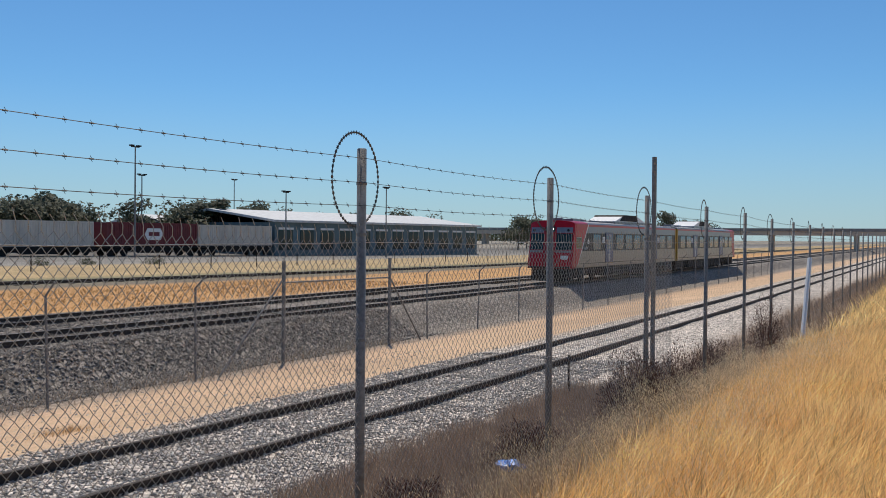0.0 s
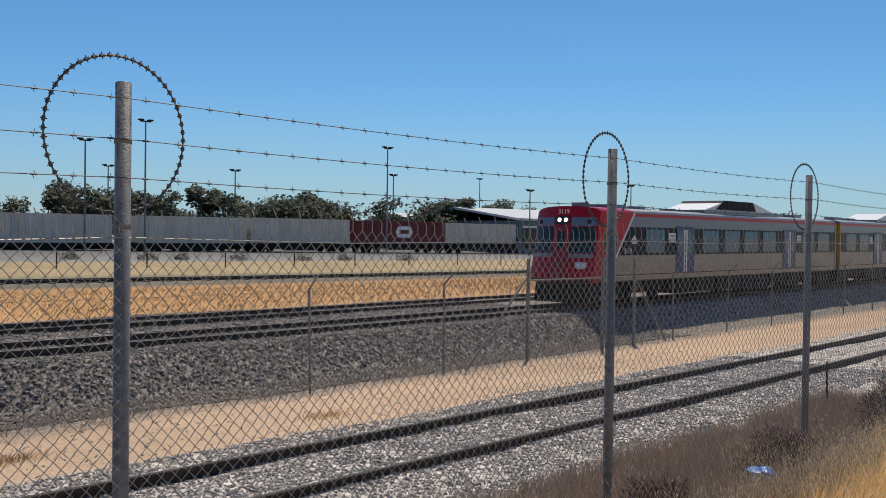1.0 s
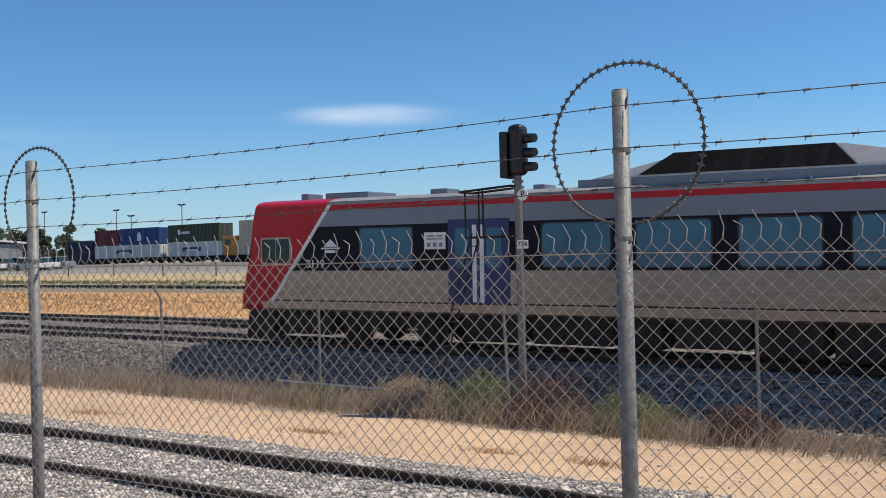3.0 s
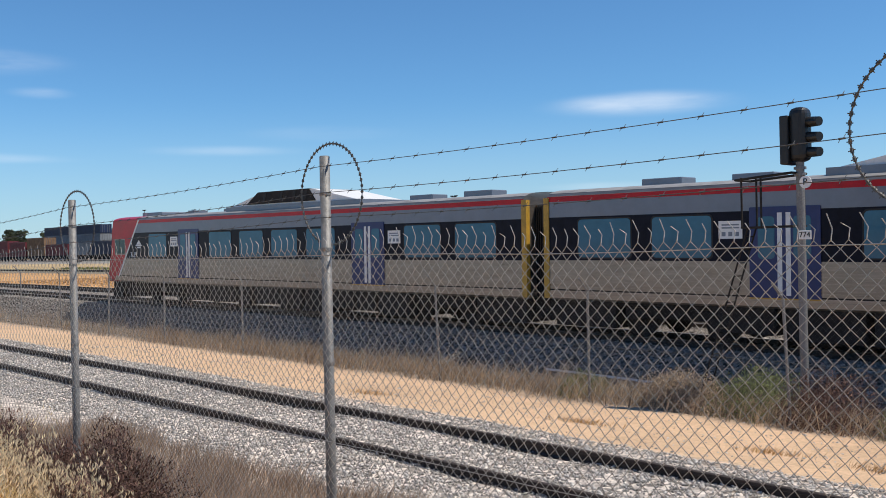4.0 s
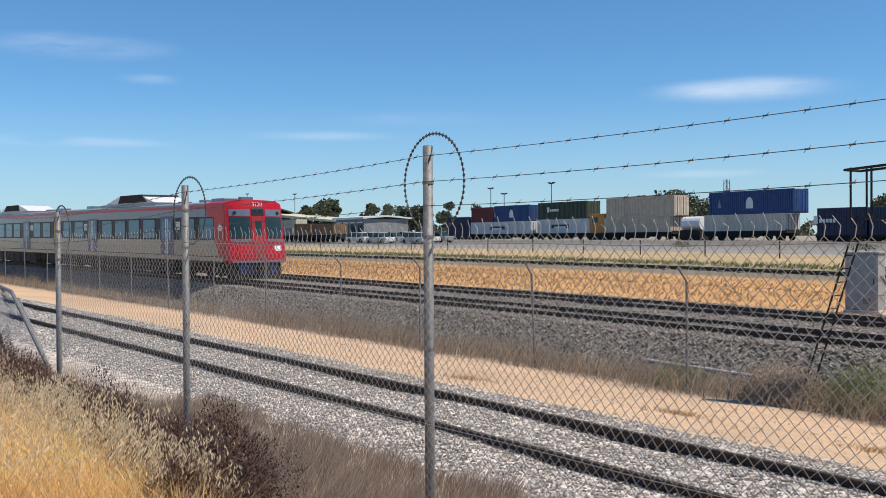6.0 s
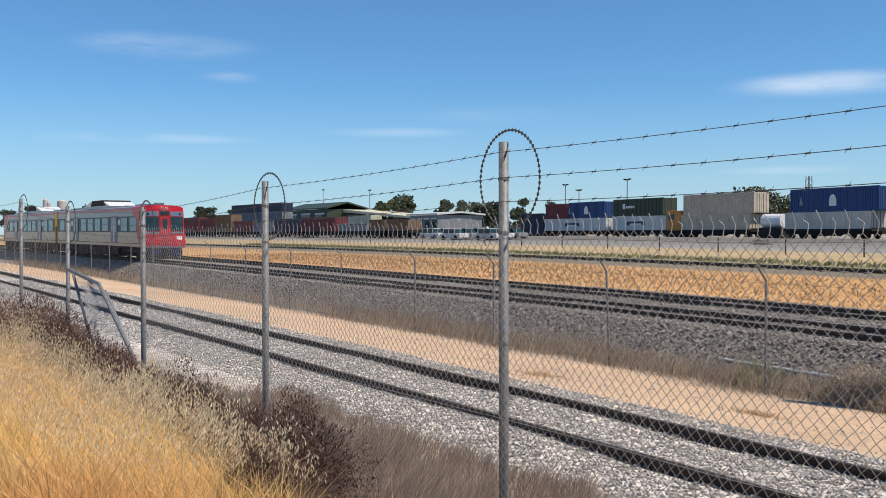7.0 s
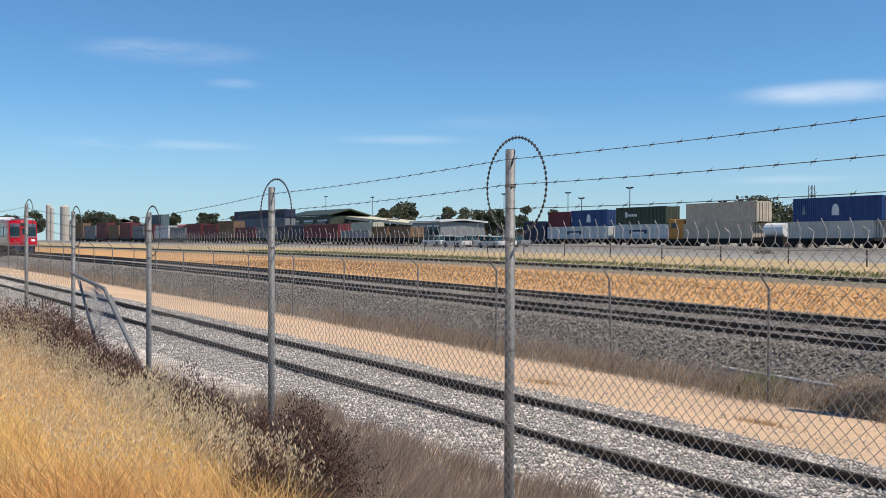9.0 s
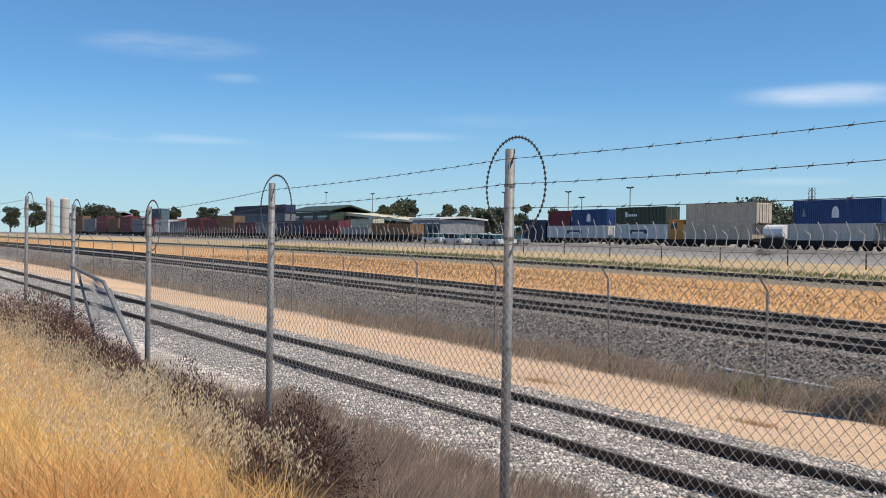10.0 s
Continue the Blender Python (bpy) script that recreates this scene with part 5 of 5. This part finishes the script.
def building(name, words, x0, x1, depth, z0, z1, rise, wall, roof, yaw=YAW, bays=0, y=None):
    xm, L = (x0 + x1) / 2, abs(x1 - x0)
    yy = (yard_y(xm) if y is None else y) + depth / 2
    b = thing(name, words, "building", pose(xm, yy, z0, 0, 0, yaw))
    h = z1 - z0 - rise
    part("wall", Geo().box(-L / 2, L / 2, -depth / 2, depth / 2, -0.5, h).out, wall, b)
    g = Geo()
    e = 0.5
    g.add([(-L / 2 - e, -depth / 2 - e, h), (L / 2 + e, -depth / 2 - e, h), (L / 2 + e, 0, h + rise), (-L / 2 - e, 0, h + rise), (L / 2 + e, depth / 2 + e, h), (-L / 2 - e, depth / 2 + e, h),
           (-L / 2 - e, -depth / 2 - e, h + 0.3), (L / 2 + e, -depth / 2 - e, h + 0.3), (L / 2 + e, 0, h + rise + 0.3), (-L / 2 - e, 0, h + rise + 0.3), (L / 2 + e, depth / 2 + e, h + 0.3), (-L / 2 - e, depth / 2 + e, h + 0.3)],
          [(0, 3, 2, 1), (3, 5, 4, 2), (6, 7, 8, 9), (9, 8, 10, 11), (0, 1, 7, 6), (5, 11, 10, 4), (1, 2, 8, 7), (2, 4, 10, 8), (0, 6, 9, 3), (3, 9, 11, 5)])
    part("roof", g.out, roof, b)
    for i in range(bays):
        u = -L / 2 + L * (i + 0.5) / bays
        w = L / bays * 0.32
        op = part("window", Geo().box(u - w, u + w, -depth / 2 - 0.06, -depth / 2 + 0.1, h * 0.25, h * 0.8).out, SCREEN, b, "dark opening")
        part("frame", Geo().box(u - w - 0.1, u + w + 0.1, -depth / 2 - 0.1, -depth / 2 - 0.04, h * 0.8, h * 0.86).out, WHITE, op)
    return b


building("freight_shed", "long low freight shed with dark bays and pale roof", 105.8, 155.0, 24, -1.0, 5.4, 1.6, PAINT["teal"], PAINT["pale"], -7, 12, 71)
building("low_shed", "low pale shed in the yard", 104.2, 109.2, 10, -0.3, 4.6, 1.0, PAINT["pale"], PAINT["pale"], -7, 0, 92)
for x0, x1, z, p, w in (
        (-336.6, -323.2, 7.5, 'brown', 'rusty brown wagon in the far yard'),
        (-321.1, -308.1, 6.5, 'greyroof', 'dark grimy wagon in the far yard'),
        (-306.1, -294.7, 7.2, 'maroon', 'dull maroon open wagon in the far yard'),
        (-293.5, -282.3, 6.4, 'brown', 'rusty brown wagon in the far yard'),
        (-280.6, -270.3, 6.8, 'maroon', 'dull maroon open wagon in the far yard'),
        (-268.7, -259.0, 5.9, 'greyroof', 'dark grimy wagon in the far yard'),
        (-257.6, -249.9, 6.1, 'maroon', 'dull maroon open wagon in the far yard'),
        (-248.5, -238.3, 5.7, 'pale', 'pale box wagon in the far yard'),
        (-237.0, -226.0, 5.1, 'greyroof', 'purple-grey tank wagon in the far yard'),
        (-224.8, -215.0, 5.9, 'maroon', 'dull maroon open wagon in the far yard'),
        (-213.9, -205.1, 5.5, 'maroon', 'dull maroon open wagon in the far yard'),
        (-204.1, -195.4, 6.2, 'brown', 'rusty brown wagon in the far yard'),
        (-194.5, -184.0, 4.7, 'maroon', 'dull maroon open wagon in the far yard'),
        (-183.2, -174.2, 4.7, 'greyroof', 'dark grimy wagon in the far yard'),
        (-173.4, -162.5, 4.9, 'navy', 'dark grimy wagon in the far yard'),
        (-161.6, -148.2, 5.0, 'maroon', 'long maroon covered wagon in the far yard'),
        (-147.0, -137.3, 3.7, 'greyroof', 'dark grimy wagon in the far yard'),
        (-136.5, -131.6, 4.3, 'brown', 'rusty brown wagon in the far yard'),
        (-131.0, -124.7, 4.2, 'brown', 'rusty brown wagon in the far yard')):
    container(x0, x1, 2.5, z, p, w, None, 76)
    wagon(x0, x1, 2.5, 76)
for row in (
        (-220.2, -205.39999999999998, 1.9, 4.380000000000001, 'navy', 'dark navy container stacked behind the wagons', None, 86),
        (-220.2, -205.39999999999998, 4.4, 6.880000000000001, 'greyroof', 'slate grey container stacked behind the wagons', None, 86),
        (-220.2, -205.39999999999998, 6.9, 8.8, 'navy', 'dark navy container stacked behind the wagons', None, 86),
        (-205.2, -191.7, 1.9, 4.380000000000001, 'navy', 'dark navy container stacked behind the wagons', None, 86),
        (-205.2, -191.7, 4.4, 6.880000000000001, 'greyroof', 'slate grey container stacked behind the wagons', None, 86),
        (-205.2, -191.7, 6.9, 8.8, 'navy', 'dark navy container stacked behind the wagons', None, 86),
        (-302.8, -287.9, 1.9, 5.0, 'green', 'green container in the far yard', None, 90),
        (-302.8, -287.9, 5.02, 9.7, 'teal', 'sea-green container stacked on another', None, 90),
        (-173.3, -164.2, 1.9, 5.7, 'cream', 'cream container beyond brown wagons', None, 92)):
    container(*row)
building("loading_shed", "dark green shed with a low gable roof", -218.3, -196.7, 10, 1.6, 9.1, 1.4, PAINT["green"], PAINT["green"], 0, 3, 98)


def canopy():
    t = thing("loading_canopy", "long pale canopy roof sloping down on thin posts", "canopy", pose(0, 102, 0))
    part("roof", Geo().prism([(-205.1, 7.5), (-167.6, 5.2), (-167.6, 5.6), (-205.1, 8.2)], 0, 9).out, PAINT["cream"], t)
    for k in range(9):
        x = -204.1 + k * 4.44
        part("post", Geo().rod((x, 0.3, 1.2), (x, 0.3, 7.1 - 0.2 * k), 0.12, 6).out, GALV, t)


canopy()
building("white_roofed_shed", "low dark shed with a white flat roof", -158.2, -148.6, 10, 1.6, 5.9, 0.4, PAINT["greyroof"], PAINT["white"], 0, 4, 96)


def parked_car(x, y, paint):
    c = thing("parked_car", "small %s car parked at the yard edge" % paint, "car", pose(x, y, ground_z(x, y), 0, 0, 4), group="cars parked in the yard")
    part("body", bevelled(-2.2, 2.2, -0.88, 0.88, 0.28, 0.88, 0.12), PAINT[paint], c)
    part("cabin", Geo().prism([(-1.6, 0.86), (1.3, 0.86), (0.7, 1.45), (-1.2, 1.45)], -0.78, 0.78).out, SCREEN, c, "dark glazed cabin")
    part("roof", bevelled(-1.25, 0.75, -0.76, 0.76, 1.43, 1.5, 0.03, 1), PAINT[paint], c)
    for u in (-1.35, 1.35):
        for q in (-0.82, 0.82):
            part("wheel", Geo().rod((u, q - 0.1, 0.32), (u, q + 0.1, 0.32), 0.32, 14).out, RUBBER, c)


for k, (x, y) in enumerate(((-116.5, 74), (-116.9, 76), (-108.3, 72), (-108.4, 74), (-108.5, 76), (-100.2, 72), (-101.0, 74), (-100.7, 76))):
    parked_car(x, y, ("white", "pale", "white", "greyroof")[k % 4])
rr = random.Random(3)
for i in range(11):
    x = -400 - i * 46
    zt = 9.5 + 0.055 * (-x - 400) * 0.5
    building("far_house", "distant building with a %s roof" % ("red" if i % 3 == 1 else "grey"), x - 19, x + 17, 16, 0.4, zt - rr.uniform(0.5, 2.6), 2.4,
             PAINT[("brown", "greyroof", "maroon", "beige")[i % 4]], PAINT["redroof" if i % 3 == 1 else "greyroof"], YAW, 4)
for x, y, r, h in ((-542.5, 110, 1.3, 20.1), (-534.5, 110, 1.0, 18.4), (-505.7, 110, 2.2, 18.4)):
    s = thing("silo", "pale concrete silo far beyond the yard", "silo", pose(x, y, 0))
    part("shell", Geo().rod((0, 0, -0.5), (0, 0, h), r, 18).out, CONC, s)
    part("cap", Geo().rod((0, 0, h), (0, 0, h + 0.8), r, 18, r * 0.5).out, CONC, s)


def overpass():
    b = thing("road_overpass", "distant grey road overpass on piers across the tracks", "bridge", pose(340, 0, 0))
    part("deck", Geo().box(-5, 5, -20, 330, 3.6, 5.0).out, CONC, b)
    part("parapet", Geo().box(-5.3, -5, -20, 330, 4.9, 5.9).out, PAINT["greyroof"], b)
    for y in range(-5, 320, 26):
        part("pier", Geo().box(-2, 2, y, y + 1.4, -1.5, 3.6).out, CONC, b)


overpass()


# ---- lamp masts ----
def mast(x, y, top, r=0.11, arms=True):
    z = ground_z(x, y)
    m = thing("lamp_mast", "tall thin yard lamp mast with a short cross arm", "lamp mast", pose(x, y, z), group="lamp masts of the yard")
    h = top - z
    part("shaft", Geo().rod((0, 0, -0.2), (0, 0, h), r, 8, r * 0.6).out, GALV, m)
    if arms:
        part("cross_arm", Geo().box(-0.55, 0.55, -0.08, 0.08, h - 0.12, h).out, UNDER, m)
        for s in (-0.5, 0.5):
            part("lamp_head", Geo().box(s - 0.22, s + 0.22, -0.2, 0.2, h, h + 0.14).out, UNDER, m)


for x, y, top in ((80.3, 74.5, 11.5), (46.6, 79.5, 10.0), (52.4, 79.0, 12.2), (11.4, 82.5, 13.4), (11.5, 110, 10.0), (-16.6, 120, 10.6), (-13.6, 108, 9.6), (-0.6, 116, 8.0), (72.5, 92, 9.1), (97.3, 90, 9.8), (63.6, 105, 9.6), (32.0, 112, 8.6),
                  (26.1, 108, 10.4), (37.9, 118, 9.4), (101.3, 70, 7.5), (119.1, 66, 8.8), (140.6, 110, 12), (-202.0, 112, 12.4), (-112.2, 108, 10.6), (-128.1, 112, 9.6), (-136.3, 116, 11), (-155.7, 116, 11.5), (-238.1, 118, 14), (-55.4, 118, 8.8), (-100.4, 116, 8.2)):
    mast(x, y, top)


def lattice_tower(x, y, top):
    z = ground_z(x, y)
    t = thing("lattice_tower", "slim lattice mast behind stacked containers", "tower", pose(x, y, z))
    h = top - z
    for a, b in ((-0.35, -0.35), (0.35, -0.35), (0.35, 0.35), (-0.35, 0.35)):
        part("leg", Geo().rod((a, b, 0), (a * 0.7, b * 0.7, h), 0.05, 5).out, GALV, t)
    g = Geo()
    for i in range(10):
        za, zb = h * i / 10, h * (i + 1) / 10
        g.rod((-0.33, -0.33, za), (0.33, -0.33, zb), 0.03, 4).rod((0.33, 0.33, za), (-0.33, 0.33, zb), 0.03, 4)
    part("bracing", g.out, GALV, t)


lattice_tower(-76, 104, 9.2)
lattice_tower(-6.2, 130, 11)


# ---- trees ----
def tree(x, y, h, spread, seed, words="grey-green gum tree with an uneven crown behind the yard", leaves=2400):
    rng = random.Random(seed)
    z = ground_z(x, y)
    t = thing("gum_tree", words, "tree", pose(x, y, z), group="trees behind the yard")
    g = Geo()
    fork = Vector((rng.gauss(0, 0.2), rng.gauss(0, 0.2), h * rng.uniform(0.15, 0.3)))
    g.rod((0, 0, -0.2), fork, 0.05 * h * 0.55, 7, 0.035 * h * 0.5)
    clumps = []
    for i in range(rng.randint(10, 15)):
        a = rng.uniform(0, 6.283)
        rad = spread * rng.uniform(0.2, 1.0) * 0.8
        c = Vector((math.cos(a) * rad, math.sin(a) * rad, h * rng.uniform(0.32, 0.92) - 0.1 * h * (rad / spread)))
        m = fork.lerp(c, 0.5) + Vector((0, 0, 0.1 * h * rng.random()))
        g.rod(fork, m, 0.016 * h, 5, 0.011 * h)
        g.rod(m, c, 0.011 * h, 5, 0.004 * h)
        clumps.append((c, spread * rng.uniform(0.28, 0.5)))
    part("trunk", g.out, BARK, t, "pale bark trunk and limbs")
    v, f = [], []
    for _ in range(leaves):
        c, r = rng.choice(clumps)
        d = Vector((rng.gauss(0, 1), rng.gauss(0, 1), rng.gauss(0, 0.75)))
        d = d.normalized() * r * rng.random() ** 0.45
        p = c + Vector((d.x, d.y, d.z * 0.8))
        s = 0.034 * h * rng.uniform(0.6, 1.5)
        n1 = Vector((rng.gauss(0, 1), rng.gauss(0, 1), rng.gauss(0, 1))).normalized()
        n2 = n1.orthogonal().normalized()
        k = len(v)
        v += [tuple(p - n1 * s), tuple(p + n2 * s * 0.6), tuple(p + n1 * s), tuple(p - n2 * s * 0.6)]
        f.append((k, k + 1, k + 2, k + 3))
    part("crown", (v, f), LEAF, t, "dull green leaf clumps with gaps")
    return t


rt = random.Random(9)
TREES = []
for px in range(0, 27):
    x = 44 + px * 2.9 + rt.uniform(-1, 1)
    TREES.append((x, yard_y(x) + rt.uniform(12, 26), rt.uniform(6.2, 8.8), rt.uniform(2.2, 3.6)))
TREES += [(39.3, 104.0, 8.4, 3.4), (42.3, 104.0, 7.4, 2.6), (32.0, 108.0, 6.8, 2.6), (26.1, 112.0, 6.2, 2.4), (20.3, 114.0, 5.8, 2.8), (15.4, 116.0, 5.6, 2.4), (5.7, 118.0, 5.6, 2.6),
          (-0.1, 120.0, 5.7, 2.6), (-11.6, 106.0, 6.4, 2.6), (-22.1, 112.0, 7.2, 3.0), (-30.3, 112.0, 7.4, 3.0), (107.2, 90.0, 7.5, 3.0), (113.1, 92.0, 6.4, 3.0), (121.0, 92.0, 7.0, 3.2),
          (130.8, 94.0, 7.2, 3.5), (142.6, 96.0, 7.0, 3.4), (150.0, 90.0, 7.2, 3.6), (165.0, 90.0, 7.6, 4.0), (180.0, 92.0, 7.4, 4.0), (200.0, 80.0, 8.0, 4.4), (215.0, 84.0, 7.4, 4.4),
          (330.0, 78.0, 13.0, 6.0), (350.0, 72.0, 10.0, 6.0), (-45.2, 112.0, 8.4, 4.4), (-41.2, 114.0, 8.0, 4.0), (-50.2, 114.0, 7.8, 4.0), (-57.4, 116.0, 7.6, 3.6), (-63.6, 118.0, 7.2, 3.4),
          (-84.1, 112.0, 8.2, 4.0), (-91.2, 112.0, 8.4, 4.0), (-82.0, 116.0, 7.6, 4.0), (-225.6, 116, 11.0, 2.0), (-197.6, 112, 11.4, 1.8), (-190.4, 112, 12.2, 3.6), (-187.3, 114, 10.8, 1.5),
          (-166.3, 110, 9.5, 2.3), (-154.9, 108, 9.2, 2.9), (-153.4, 110, 8.9, 2.2), (-151.1, 112, 9.0, 1.6), (-142.0, 110, 8.9, 1.9), (-139.8, 116, 8.1, 2.3), (-131.2, 116, 7.9, 2.0),
          (-312.2, 112, 13.9, 3.7), (-362.8, 118, 14.4, 2.8), (-415.2, 118, 14.9, 2.8), (-484.6, 118, 18.2, 6.8), (-456.5, 120, 15.5, 4.3), (-506.6, 118, 17.6, 3.8), (-624.6, 120, 24.5, 6.2),
          (-705.9, 120, 24.4, 6.9), (-299.5, 116, 11.9, 1.8)]
for i, (x, y, h, s) in enumerate(TREES):
    tree(x, y, h * (0.8 if x < 45 else 0.93), s * 1.2, 200 + i)


def far_woods():
    rng = random.Random(4)
    v, f = [], []
    for _ in range(14000):
        x = rng.uniform(-1500, 900)
        y = 330 + rng.uniform(0, 30) + 0.0 * x
        top = 6.0 + 3.5 * abs(noise.noise((x * 0.013, 0, 0))) + 2.0 * noise.noise((x * 0.06, 1, 0))
        z = rng.uniform(-0.5, max(2.0, top))
        s = rng.uniform(0.9, 1.9)
        a = rng.uniform(0, 3.14)
        k = len(v)
        ca, sa = math.cos(a) * s, math.sin(a) * s
        v += [(x - ca, y - sa, z - s * 0.3), (x + sa * 0.3, y, z - s * 0.6), (x + ca, y + sa, z + s * 0.2), (x, y, z + s * 0.7)]
        f.append((k, k + 1, k + 2, k + 3))
    tagged(new("far_woods", mesh_of("far_woods", v, f, LEAF)), "distant belt of dull green trees on the horizon", "woods", kind="stuff")


far_woods()


# ---- yard edge: low fence posts, dark bushes, buffer block ----
def paddock_fence():
    t = thing("paddock_fence", "row of short thin posts with wire in yellow grass", "fence")
    me = None
    for i in range(44):
        x = -130 + i * 6.5
        y = 58 - 0.02 * x
        if me is None:
            g = Geo().rod((0, 0, -0.2), (0, 0, 1.2), 0.05, 6)
            me = mesh_of("short_post", g.v, g.f, RAIL)
        ob = new("short_post", me)
        ob.parent = t
        ob.location = (x, y, ground_z(x, y))


paddock_fence()
for i, (x, y, r, h) in enumerate(((38, 66, 1.0, 0.8), (44, 65, 1.3, 0.9), (47, 65, 1.0, 0.8), (52, 64, 1.2, 0.9), (58, 63, 1.2, 0.9), (63, 63, 1.0, 0.8), (70, 62, 1.5, 1.0), (24, 66, 1.3, 0.9), (15, 66, 1.6, 1.0), (5, 64, 1.2, 1.0), (-4, 66, 1.4, 1.0), (-10, 66, 1.8, 1.1), (-16, 67, 1.2, 0.9),
                                  (1.8, 55, 1.1, 1.1), (-40, 72, 1.5, 1.0), (-58, 72, 1.2, 0.8))):
    shrub("yard_bush", "low dark bush at the edge of the yard road", x, y, r, h, LEAF, 120 + i, 260, 0.12)
b = thing("buffer_block", "old concrete buffer block beside far track", "buffer block", pose(13.0, 53.5, ground_z(13.0, 53.5)))
part("block", bevelled(-1.3, 1.3, -0.6, 0.6, 0, 0.55, 0.05), DARKCONC, b)
part("upright", bevelled(-0.25, 0.25, -0.3, 0.3, 0.55, 1.7, 0.08), DARKCONC, b)
for i, x in enumerate((-4, 10, 19)):
    u = thing("steel_beam_stack", "pale sheet of material lying by the wagons", "beam stack", pose(x, yard_y(x) - 3.0, ground_z(x, yard_y(x) - 3.0), 0, 0, YAW))
    part("beam", bevelled(-2.2, 2.2, -0.5, 0.5, 0, 0.18, 0.03, 1), WHITE, u)
blades("green_track_weeds", "green weeds along far track", "grass", GREENWEED, 5000, lambda r: (r.uniform(-130, -15), r.gauss(51.5, 0.8), 0.5), 0.6, 0.09, (0.4, 0.3), 31)


def motions():
    """The train runs steadily towards -x."""
    rows_front, rows_rear = [], []
    for k in range(21):
        t = k * 0.5
        x = 60.25 - 25.96 * t
        zc = -0.64 + 0.13
        tilt = lambda c: math.degrees(math.atan((lie(c - 5) - lie(c + 5)) / 10))
        a, b = tilt(x + 13), tilt(x + 39)
        rows_front.append((t, pose(x, MAIN_Y, zc + lie(x + 13) + 13 * math.tan(radians(a)), 0, a, 0)))
        rows_rear.append((t, pose(x + 51.75 * STRETCH, MAIN_Y, zc + lie(x + 39) - 12.8 * math.tan(radians(b)), 0, -b, 180)))
    walk(front_car, rows_front)
    walk(rear_car, rows_rear)


motions()
